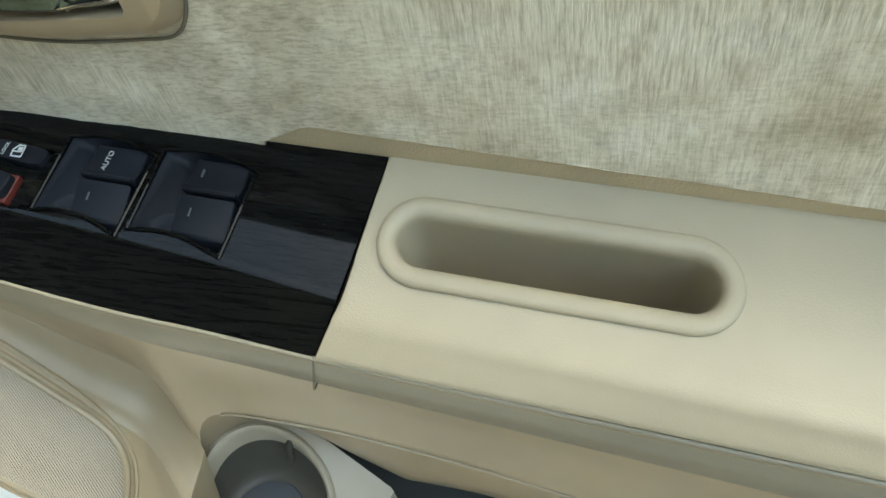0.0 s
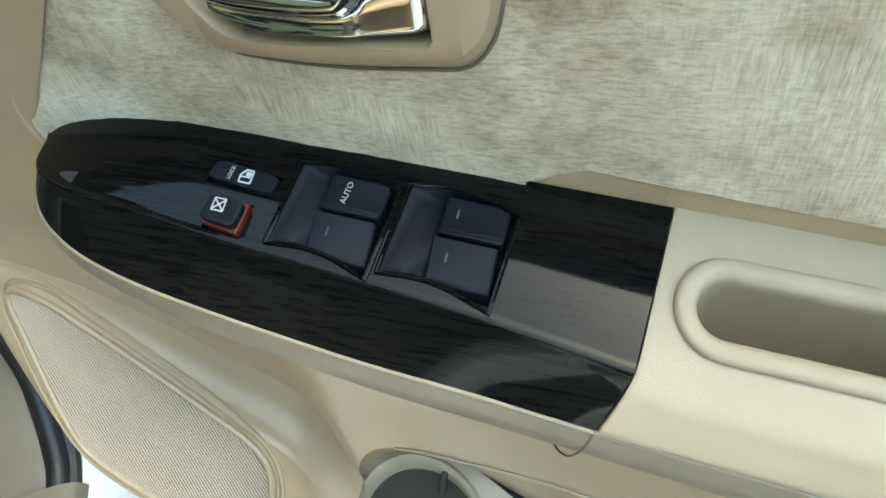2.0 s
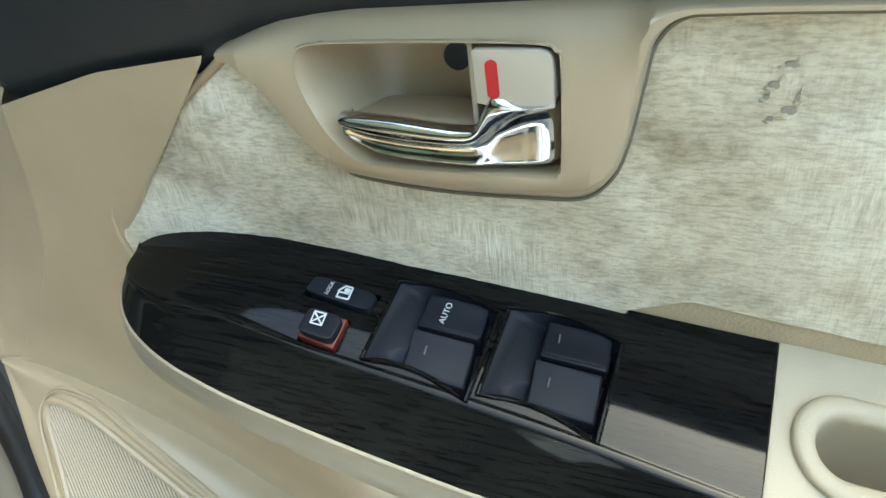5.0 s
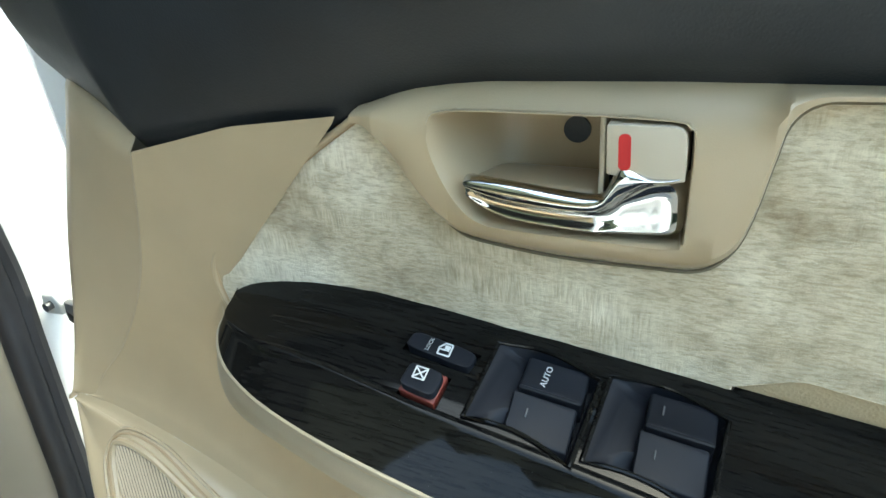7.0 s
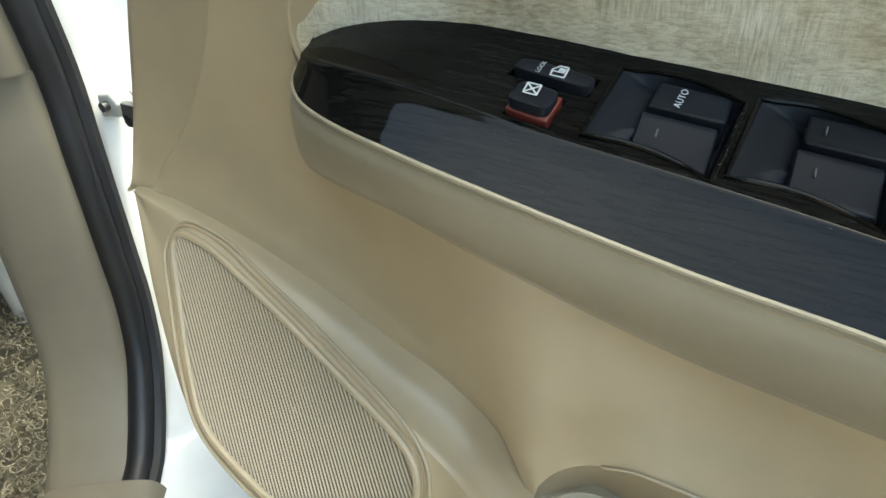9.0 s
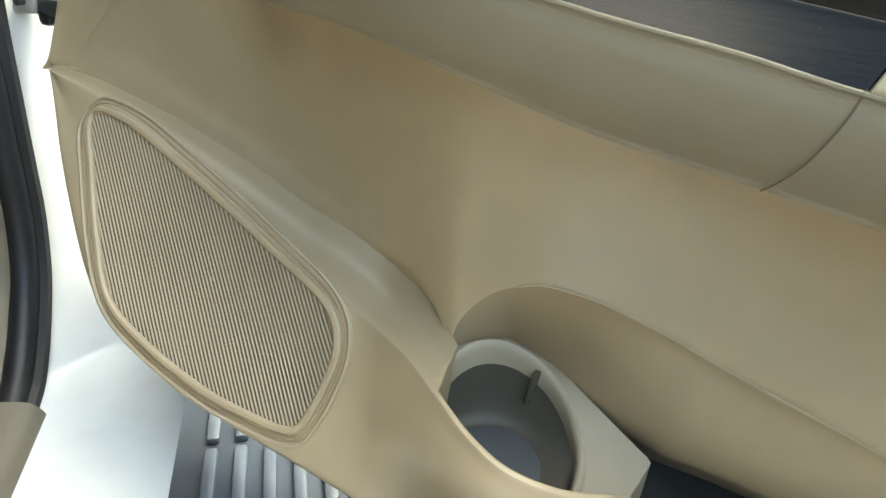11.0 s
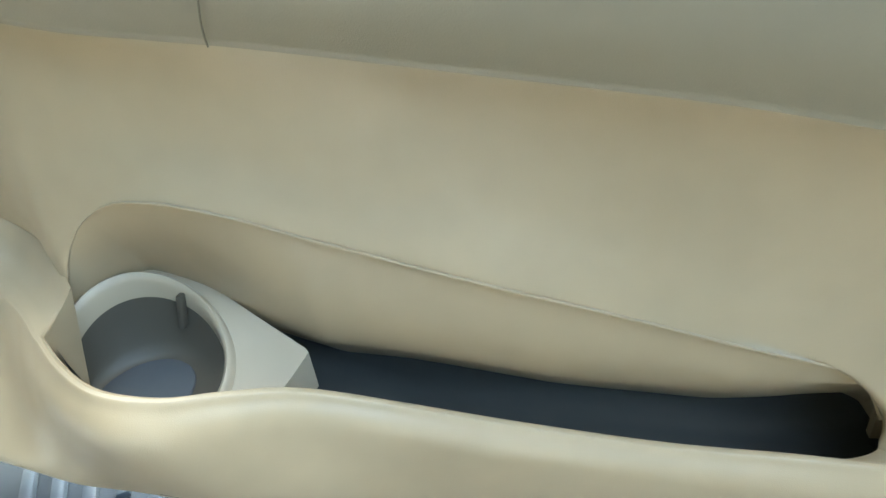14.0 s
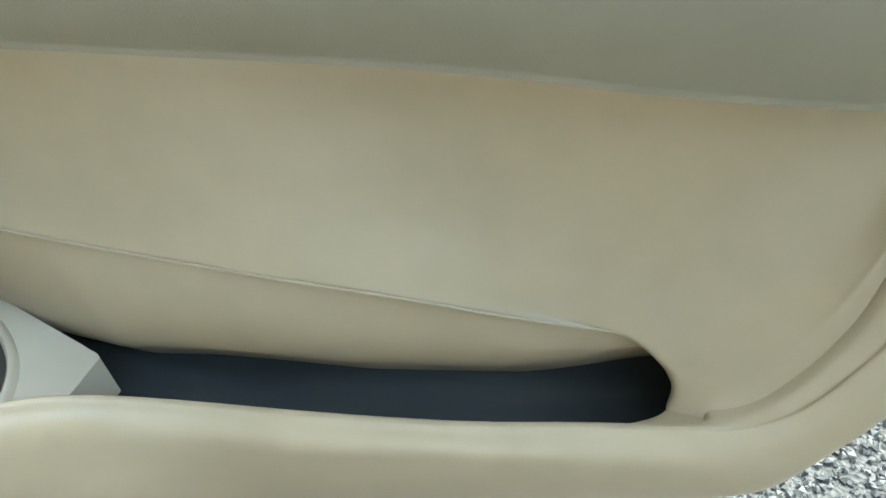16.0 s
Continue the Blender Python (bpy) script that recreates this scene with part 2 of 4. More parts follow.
def softened(bm, width, segments=3, angle=30):
    edges = [e for e in bm.edges if len(e.link_faces) == 2 and e.calc_face_angle(0) > radians(angle)]
    bmesh.ops.bevel(bm, geom=edges, offset=width, segments=segments, profile=0.5, affect="EDGES", clamp_overlap=True)
    return bm


def tube(pts, radius, sides=8, closed=False, flat=1.0):
    """A round cord along places."""
    p = np.array(pts, float)
    n = len(p)
    rows = []
    side = None
    for i in range(n):
        t = p[(i + 1) % n] - p[i - 1] if closed or 0 < i < n - 1 else (p[1] - p[0] if i == 0 else p[-1] - p[-2])
        t = t / np.linalg.norm(t)
        if side is None:
            side = np.cross(t, (0.13, 1, 0.21))
        side = side - t * (side @ t)
        side = side / np.linalg.norm(side)
        other = np.cross(t, side)
        r = radius[i] if hasattr(radius, "__len__") else radius
        rows.append([p[i] + r * (math.cos(a) * side + flat * math.sin(a) * other) for a in np.linspace(0, 2 * math.pi, sides, endpoint=False)])
    bm = sheet(rows, closed_u=True, closed_v=closed)
    if not closed:
        for end in (0, n - 1):
            bm.verts.ensure_lookup_table()
            bm.faces.new([bm.verts[end * sides + k] for k in range(sides)])
    return bm


def loop(pts, n):
    """A smooth closed curve through pts."""
    p = list(map(tuple, pts))
    k = len(p)
    c = curve(p[-2:] + p + p[:3], (k + 4) * 40 + 1)
    return c[80:80 + k * 40:max(1, k * 40 // n)]


def block(lo, hi, width=0.0, segments=2):
    bm = bmesh.new()
    bmesh.ops.create_cube(bm, size=1)
    for v in bm.verts:
        v.co = [lo[k] + (v.co[k] + 0.5) * (hi[k] - lo[k]) for k in range(3)]
    return softened(bm, width, segments) if width else bm


def arm_z(x, y):
    """Height of the armrest's top face."""
    return 0.9338 - 0.112 * x + 0.33 * y


# ---------------------------------------------------------------- the door
door = thing("door_lining", (-0.1, 0.2, 0.55), "open car door lined with beige plastic, stained velour and black wood", "car door")

# lower trim: crest of the speaker pod, pocket lip and rear frame, in one run from the hinge side to the rear
CREST = [(-.666, .163, .883), (-.610, .159, .869), (-.540, .149, .845), (-.484, .138, .822), (-.433, .127, .799), (-.395, .120, .785),
         (-.357, .112, .769), (-.322, .093, .766), (-.295, .073, .762), (-.268, .055, .755), (-.242, .046, .748), (-.213, .052, .738),
         (-.188, .068, .728), (-.162, .086, .715), (-.138, .099, .700), (-.095, .109, .682), (-.025, .111, .668), (.060, .111, .657),
         (.135, .112, .652), (.180, .109, .652), (.213, .106, .655), (.239, .105, .669), (.259, .104, .695), (.275, .103, .728),
         (.288, .102, .790), (.294, .104, .870), (.296, .110, .960)]
MIDDLE = [(-.667, .1645, .881), (-.616, .139, .839), (-.554, .114, .793), (-.492, .101, .765), (-.437, .0925, .7455), (-.3925, .0875, .7335),
          (-.351, .083, .722), (-.318, .067, .722), (-.293, .053, .722), (-.268, .042, .719), (-.240, .036, .713), (-.211, .041, .706),
          (-.187, .056, .700), (-.162, .074, .690), (-.138, .087, .676), (-.095, .097, .660), (-.025, .099, .645), (.060, .100, .635),
          (.135, .100, .629), (.180, .098, .627), (.218, .096, .631), (.247, .096, .657), (.267, .096, .685), (.284, .096, .718),
          (.298, .095, .785), (.305, .098, .870), (.307, .104, .960)]
LOWER = [(-.668, .166, .879), (-.622, .119, .809), (-.566, .079, .741), (-.500, .0635, .708), (-.440, .058, .692), (-.390, .055, .682),
         (-.345, .053, .671), (-.314, .055, .655), (-.292, .058, .647), (-.268, .060, .642), (-.240, .060, .638), (-.210, .062, .630),
         (-.186, .070, .620), (-.160, .082, .608), (-.135, .093, .600), (-.095, .104, .587), (-.025, .110, .578), (.060, .113, .575),
         (.135, .113, .580), (.185, .110, .586), (.228, .102, .606), (.257, .098, .643), (.276, .096, .672), (.294, .095, .706),
         (.309, .094, .780), (.317, .098, .870), (.320, .105, .960)]


def lower_rows(n=321):
    """Rows across the lower trim: shelf or pocket inside, crest, front, turned-in bottom."""
    c, m, l = curve(CREST, n), curve(MIDDLE, n), curve(LOWER, n)
    rows, shelf_line = [], []
    for k, u in enumerate(np.linspace(0, len(CREST) - 1, n)):
        x, y, z = c[k]
        if u <= 8.0:
            f = float(np.interp(u, [0, 1, 2, 3, 4, 5, 6, 7, 8], [0, .2, .45, .68, .85, .95, 1, 1, .9]))
            g = f * float(np.interp(u, [0, 6, 7, 8], [1, 1, .75, .35]))
            back_ = [(x, y + .011 * f, z + .0015 * g), (x + .001, y + .024 * f + .001, z + .0060 * g + .001), (x + .002, y + .035 * f + .003, z + .0175 * g + .004)]
        else:
            inner = np.array([(x, y + .0030, z - .0012), (x, y + .0045, z - .010), (x, y + .0060, z - .075)])
            f = min(1.0, max(0.0, (u - 19.1) / 2.0))
            outer = np.array([(x - .007 * f, y + .004, z + .002 * f), (x - .011 * f, y + .006 + .004 * f, z + .003 * f), (x - .017 * f, y + .008 + .010 * f, z + .004 * f)])
            g = min(1.0, max(0.0, (u - 18.9) / .9))
            g = g * g * (3 - 2 * g)
            back_ = [tuple(p) for p in inner * (1 - g) + outer * g]
        shelf_line.append(back_[2])
        rolled = c[k] * .86 + m[k] * .14 + np.array((0, -.0016, 0))
        prof = [back_[2], back_[1], back_[0], c[k], rolled, m[k], l[k], l[k] + np.array((0, .03, -.012))]
        rows.append(curve(prof, 57))
    return rows, np.array(shelf_line)


trim_rows_, SHELF = lower_rows()
trim_ob = part("lower_trim", sheet(trim_rows_), BEIGE, door, "moulded beige plastic lower trim with a map pocket lip", 80)

# the recess above: from shelf and pocket rim up to under the armrest, and to the belt on the hinge side
RIM = [(-.302, .114, .772), (-.2975, .117, .783), (-.290, .119, .796), (-.278, .120, .809), (-.263, .120, .818), (-.245, .120, .823), (-.215, .122, .8195),
       (-.180, .127, .807), (-.142, .131, .791), (-.090, .134, .772), (-.027, .135, .752), (.037, .136, .733), (.100, .138, .712), (.138, .142, .6985),
       (.162, .147, .687), (.178, .149, .672), (.1862, .1405, .6545), (.1805, .1260, .6470), (.1640, .1165, .6490)]


def fold_z(x):
    return float(np.interp(x, [-.47, -.42, -.388, -.331, -.28, -.213, -.154, -.093, -.021, .071, .136, .246, .33],
                           [.975, .968, .962, .949, .935, .921, .913, .902, .889, .873, .855, .832, .815]))


def shelf_at(x):
    k = int(np.argmin(np.abs(SHELF[:98, 0] - x)))
    return tuple(SHELF[k])


LOW = [shelf_at(x) for x in (-.666, -.645, -.618, -.575, -.525, -.475, -.425, -.375, -.340)] + [(-.318, .125, .785)] + RIM[:18] + [
    (.190, .116, .641), (.222, .1125, .658), (.237, .113, .679), (.252, .112, .703), (.265, .111, .735), (.275, .110, .790), (.280, .112, .870)]
INSERT_LEFT = [(-.468, .985), (-.4765, 1.005), (-.4790, 1.022), (-.4735, 1.0395), (-.4460, 1.0672), (-.3925, 1.1082), (-.3620, 1.1285), (-.3540, 1.1335)]
HIGH = [(-.507, .169, 1.109), (-.432, .172, 1.127), (-.3625, .1745, 1.1352), (-.4475, .1792, 1.0690), (-.4812, .1794, 1.0230), (-.4735, .177, .990), (-.432, .148, .978), (-.385, .137, .974), (-.350, .130, .966)]
HIGH += [(x, .130, fold_z(x) + .010) for x in (-.33, -.318, -.308, -.298, -.284, -.266, -.245, -.215, -.180, -.142, -.090, -.027, .037, .100, .142, .168, .190, .206, .218, .228, .238, .248)]
HIGH += [(.257, .121, .842), (.265, .119, .846), (.272, .116, .855), (.278, .113, .872)]


def softly(r, w):
    """Smooths a run of points, less towards its ends."""
    n = len(r)
    bell = np.hanning(2 * w + 3)[1:-1]
    bell = bell / bell.sum()
    soft = np.array([np.convolve(np.pad(r[:, q], w, mode="edge"), bell, "valid") for q in range(3)]).T
    keep = np.clip(np.minimum(np.arange(n), np.arange(n)[::-1]) / w, 0, 1)[:, None]
    return soft * keep + r * (1 - keep)


def recess_bm(n=331):
    u = np.linspace(0, len(LOW) - 1, n)
    a, b = curve(LOW, n), curve(HIGH, n)
    head, tail = np.array(HIGH[:3]), curve(HIGH[2:], 1600)
    for k in range(n):
        if u[k] < 2:
            b[k] = [np.interp(u[k], [0, 1, 2], head[:, q]) for q in range(3)]
        elif u[k] < 6:
            b[k] = tail[int(round((u[k] - 2) / (len(HIGH) - 3) * 1599))]
    bowx = np.interp(u, [0, 1, 2, 3], [.014, .009, .004, 0])
    bowz = np.interp(u, [0, 1, 2, 3], [-.019, -.012, -.005, 0])
    deep = np.interp(u, [0, 3, 6, 9, 24, 28, 34], [.003, .003, .005, .010, .012, .016, .004])
    rows = [a]
    front = np.clip((8.2 - u) / 3, 0, 1)
    for s_, k in ((.05, .10), (.14, .36), (.36, .9), (.68, .85)):
        r = a + (b - a) * s_
        r[:, 0] += bowx * (1 if s_ > .2 else .6)
        r[:, 2] += bowz * (1 if s_ > .2 else .6)
        r[:, 1] += deep * k + front * float(np.interp(s_, [.05, .14, .36, .68], [.0025, .0070, .0080, .0040]))
        late = np.clip((u - 19) / 4, 0, 1)[:, None]
        soft = softly(r, int(14 + 28 * s_)) * (1 - late) + softly(r, int(38 + 16 * s_)) * late
        early = np.clip((8 - u) / 3, 0, 1)[:, None] * s_
        rows.append(soft * (1 - early) + softly(r, 7) * early)
    rows.append(b)
    rows = np.array(rows)
    return np.array([curve(rows[:, k], 41) for k in range(n)])


recess_rows = recess_bm()
part("recess_panel", sheet(recess_rows), BEIGE, door, "smooth beige plastic recess under the armrest", 60)

# hinge-side return of the trim
EDGE = [(-.592, .205, 1.140), (-.630, .192, 1.036), (-.652, .180, .950), (-.663, .168, .900), (-.667, .163, .883)]
CORNER = recess_rows[0][::-1]
EDGE = curve(EDGE, 41)
bow = (EDGE + CORNER) / 2 + np.array((-.006, -.002, 0))
ridge_ = CORNER * .93 + EDGE * .07 + np.array((-.0005, .0002, 0))
side_rows = [CORNER, ridge_, bow, EDGE, EDGE + np.array((-.003, .05, 0))]
return_rows = [curve([r[k] for r in side_rows], 15) for k in range(41)]
part("side_return", sheet([return_rows[0] + np.array((0, .022, .012)), return_rows[0] + np.array((0, .006, .007))] + return_rows), BEIGE, door, "", 60)

# pocket: wall under the rim, end wall and floor
wall_top = curve([(-.313, .101, .763)] + RIM[:17], 141)
foot = np.array([(x, y + float(np.interp(x, [-.31, -.285, -.262, -.2, -.15], [.012, .020, .052, .052, .012])), max(.606 - .02 * (x + .3), float(np.interp(x, [q_[0] for q_ in LOWER], [q_[2] for q_ in LOWER])) + .006) - .012 * float(np.clip((x - .06) / .08, 0, 1))) for x, y, z in wall_top])
wall = [wall_top, wall_top + np.array([0, .0016, -.0005]), wall_top + np.array([0, .0026, -.003])]
# Below dark_z the wall turns back, shaped so that it falls dark.
dark_z = np.interp(wall_top[:, 0], [-.32, -.20, -.114, -.006, .096, .172, .19], [.708, .704, .692, .671, .662, .664, .648])
deep_ = np.clip((.192 - wall_top[:, 0]) / .012, 0, 1)
flare = np.clip((wall_top[:, 0] - .150) / .03, 0, 1)
cup_back = np.interp(wall_top[:, 0], [-.315, -.295, -.27, -.235, -.19, -.155], [.004, .016, .032, .026, .010, .000])
for down, back_, cup_k in ((.35, .001, .5), (.65, .0030, .95), (.92, .0085, 1.1)):
    row = wall_top.copy()
    row[:, 2] = np.minimum(row[:, 2] - .001, wall_top[:, 2] * (1 - down) + dark_z * down)
    row[:, 1] += back_ + .0026 + cup_back * cup_k
    row[:, 0] += flare * (.002 + .016 * down)
    wall.append(row)
for down, back_ in ((.010, .007), (.020, .0145), (.030, .023), (.038, .031)):
    row = wall[5].copy()
    row[:, 2] = np.maximum(row[:, 2] - down, foot[:, 2] - .004)
    row[:, 1] += back_ * deep_
    wall.append(row)
wall = [curve([w_[k] for w_ in wall], 33) for k in range(len(wall_top))]
part("pocket_wall", sheet(wall), BEIGE, door, "", 60)
# Dark grey lining inside the pocket: its shade is put into the colour.
POCKET_SHADE = plastic("pocket_shade_grey", (0.080, 0.079, 0.073), 0.75)
POCKET_SHADE.node_tree.nodes["Principled BSDF"].inputs["Specular IOR Level"].default_value = 0.15
shade_rows = []
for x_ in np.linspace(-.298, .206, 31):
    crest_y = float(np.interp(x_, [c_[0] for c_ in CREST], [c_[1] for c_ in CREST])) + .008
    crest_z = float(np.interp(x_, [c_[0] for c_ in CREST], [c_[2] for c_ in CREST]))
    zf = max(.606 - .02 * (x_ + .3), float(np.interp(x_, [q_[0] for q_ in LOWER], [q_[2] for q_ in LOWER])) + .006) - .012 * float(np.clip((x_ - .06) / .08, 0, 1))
    shade_rows.append(curve([(x_, .198, zf + .085), (x_, .197, zf + .040), (x_, .190, zf + .006), (x_, (.17 + crest_y) / 2, zf), (x_, crest_y + .004, zf + .004), (x_, crest_y, zf + .014), (x_, crest_y - .001, crest_z - .014)], 25))
corner_rim = curve([(.1865, .1420, .6560), (.1862, .1395, .6535), (.1805, .1260, .6468), (.1640, .1165, .6488), (.150, .1150, .6490)], 40)
corner_out = curve([(.212, .1415, .6615), (.212, .1300, .6565), (.210, .1165, .6518), (.184, .1128, .6504), (.152, .1135, .6502)], 40)
corner_rows = [corner_rim + np.array((.003, .002, -.003)), corner_rim + np.array((.0008, .0006, -.0008)), corner_rim, corner_rim * .75 + corner_out * .25 + np.array((0, -.0006, .0006)), corner_out]
part("pocket_corner", sheet([curve([r[k] for r in corner_rows], 13) for k in range(40)]), BEIGE, door, "", 60)
# Closing blocks behind the pocket's end, in the same shade colour.
part("pocket_stop", block((.206, .131, .57), (.245, .158, .645)), POCKET_SHADE, door)
part("pocket_end", block((.206, .158, .57), (.212, .27, .70)), POCKET_SHADE, door)
part("trim_backing", block((.192, .158, .62), (.33, .164, .96)), BEIGE, door)
part("pocket_shade_lining", sheet(shade_rows), POCKET_SHADE, door, "bottom of the door pocket, its shade in the dark grey", 60)
part("pocket_rim", tube(curve(RIM[4:16], 120) + np.array([0, -.0006, .0005]), .0010, 8), BEIGE, door)

# cup holder set in the front end of the pocket
cup = part("cup_holder", sheet([[(0, 0, 0), (0, 0, 0.001)], [(0, 0.001, 0), (0, 0.001, 0.001)]]), CUP_PALE, door, "pale beige cup holder ring in the door pocket")
CX, CY, WELL_R = -.2530, .0935, .0455


def ring_z(x, y):
    """Height of the sloping plate, which leans towards the lip and the rear."""
    return .648 - .34 * x + .35 * (y - .118)


def collar(a):
    """The ring stands up as a collar at its back, away from the lip."""
    return .0128 * max(0.0, math.cos(a - radians(118))) ** 1.1


def clear_of_lip(x, y):
    return max(y, float(np.interp(x, [c_[0] for c_ in CREST], [c_[1] for c_ in CREST])) + .0075)


def plate_edge(a):
    """Outer edge of the plate: against the pocket wall behind, a straight block towards the rear."""
    c, s_ = math.cos(a), math.sin(a)
    r = WELL_R + .0075
    while r < .16:
        x, y = CX + r * c, CY + r * s_
        y_back = .157 - .31 * max(0.0, x + .245)
        if x > -.162 - .32 * (.132 - y) or x < -.312 or y > y_back or y < float(np.interp(x, [c_[0] for c_ in CREST], [c_[1] for c_ in CREST])) + .004:
            break
        r += .0003
    return r


def cup_bm():
    """Sloping plate with a round funnel-edged well and a collar behind it."""
    n = 180
    angles = np.linspace(0, 2 * math.pi, n + 1)[:-1]
    reach = np.array([plate_edge(a) for a in angles])
    away = [k for k in range(n) if abs(angles[k]) > radians(25) and abs(angles[k] - 2 * math.pi) > radians(40)]
    bell = np.hanning(9)[1:-1]
    soft = np.convolve(np.concatenate([reach[-3:], reach, reach[:3]]), bell / bell.sum(), "valid")
    reach[away] = soft[away]
    rows = []
    for rr, dz, up in ((.0000, -.012, .80), (.0003, -.006, .88), (.0009, -.0016, .94), (.0020, .0006, .98), (.0034, .0016, 1.0), (.0048, .0012, .97), (.0062, -.0004, .90), (.0075, -.0030, .80)):
        row = []
        for a, edge_r in zip(angles, reach):
            q = WELL_R + min(rr, (edge_r - WELL_R) * rr / .0080)
            x, y = CX + q * math.cos(a), CY + q * math.sin(a)
            y = clear_of_lip(x, y)
            row.append((x, y, ring_z(x, y) + dz + up * collar(a)))
        rows.append(row)
    outer = []
    for a, r in zip(angles, reach):
        x, y = CX + r * math.cos(a), CY + r * math.sin(a)
        y = clear_of_lip(x, y)
        outer.append((x, y, ring_z(x, y) - .003 + .45 * collar(a)))
    rows.append([(o[0] * .4 + r[0] * .6, o[1] * .4 + r[1] * .6, o[2] * .4 + r[2] * .6) for o, r in zip(outer, rows[-1])])
    rows.append(outer)
    rows.append([(x, y, z - .03) for x, y, z in outer])
    return sheet(rows, closed_u=True)


old = cup.data
cup.data = finish(cup_bm(), True, 45)
cup.data.materials.append(CUP_PALE)
bpy.data.meshes.remove(old)


def disc(x, y, z, r, thick, n=40):
    return softened(solid([(x + r * math.cos(a), y + r * math.sin(a), z) for a in np.linspace(0, 2 * math.pi, n + 1)[:-1]], (0, 0, 1), 0, thick), .002, 2)


well_rows = []
for level, rr in ((-.06, .0004), (.0, .0001), (.25, -.0008), (.5, -.0022), (.75, -.0042), (.93, -.0068), (1.0, -.0110), (1.0, -.018)):
    row = []
    for a in np.linspace(0, 2 * math.pi, 91)[:-1]:
        sink = max(level, 0.0)
        x, y = CX - .004 * sink + (WELL_R + rr) * math.cos(a), CY - .005 * sink + (WELL_R + rr) * math.sin(a)
        y = clear_of_lip(x, y)
        top = ring_z(x, y) - .0115 + .80 * collar(a)
        row.append((x, y, top * (1 - level) + .7025 * level))
    well_rows.append(row)
# Well and rib use a dark taupe that carries the cup's inner shade.
part("cup_well", sheet(well_rows, closed_u=True), CUP_SHADE, cup, "cup well with its shade in the dark taupe", 60)
part("rubber_pad", disc(CX - .006, CY - .0055, .6985, .0325, .006), GREY_RUBBER, cup, "grey rubber pad")
part("grip_rib", softened(solid([(CX + .002, CY + .0375, .722), (CX + .0065, CY + .0375, .722), (CX + .0095, CY + .0425, .7455), (CX + .005, CY + .0430, .7455)], (.12, .99, 0), -.0015, .004), .0010, 2), CUP_SHADE, cup)

# speaker grille, on the leaning face of the pod
GU = Vector((1, .075, 0)).normalized()
GN = Vector((-.075, 1, -.64)).normalized()


bpy.context.view_layer.update()


def on_pod(x, z, out=0.0):
    y = -.3518 + .075 * x + .64 * z
    o = Vector((x, y, z)) - GN * .06
    found, place, _, _ = trim_ob.ray_cast(o, GN)
    p = place if found else Vector((x, y, z))
    return np.array(p - GN * out)


GRILLE = [(-.6155, .851), (-.609, .861), (-.579, .856), (-.540, .8405), (-.484, .8165), (-.434, .7935), (-.397, .7765), (-.381, .763), (-.3755, .748),
          (-.377, .730), (-.382, .711), (-.388, .6995), (-.400, .697), (-.425, .6995), (-.464, .7065), (-.518, .7245), (-.556, .745), (-.579, .778), (-.603, .823)]
edge = loop([on_pod(x, z, .0012) for x, z in GRILLE], 190)
grille = part("speaker_grille", tube(edge, .0030, 8, True), BEIGE, door, "ribbed beige speaker grille in the lower trim")
flat_mid = np.array([(x, z) for x, z in GRILLE]).mean(0)
for grow, out, rad, mt, nm in ((.0052, .0000, .0011, TAN_DARK, "grille_groove"), (.0085, .0006, .0016, BEIGE, "grille_border")):
    line = []
    for (xa, za), (xb, zb), (xc, zc) in zip(GRILLE[-1:] + GRILLE[:-1], GRILLE, GRILLE[1:] + GRILLE[:1]):
        nx, nz = zc - za, -(xc - xa)
        k = math.hypot(nx, nz)
        nx, nz = nx / k, nz / k
        if nx * (xb - flat_mid[0]) + nz * (zb - flat_mid[1]) < 0:
            nx, nz = -nx, -nz
        line.append(on_pod(xb + nx * grow, zb + nz * grow, out))
    part(nm, tube(loop(line, 190), rad, 6, True), mt, grille)
mid = edge.mean(0)
bm = bmesh.new()
rings = []
for k in (1.0, .8, .6, .4, .2, .02):
    rings.append([bm.verts.new(tuple(on_pod(mid[0] + (p[0] - mid[0]) * k, mid[2] + (p[2] - mid[2]) * k, .0004))) for p in edge])
for ra, rb in zip(rings, rings[1:]):
    for k in range(len(ra)):
        bm.faces.new((ra[k], ra[(k + 1) % len(ra)], rb[(k + 1) % len(ra)], rb[k]))
# Backing darker than the ribs: shade between them is put in its colour.
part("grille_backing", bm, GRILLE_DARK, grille)


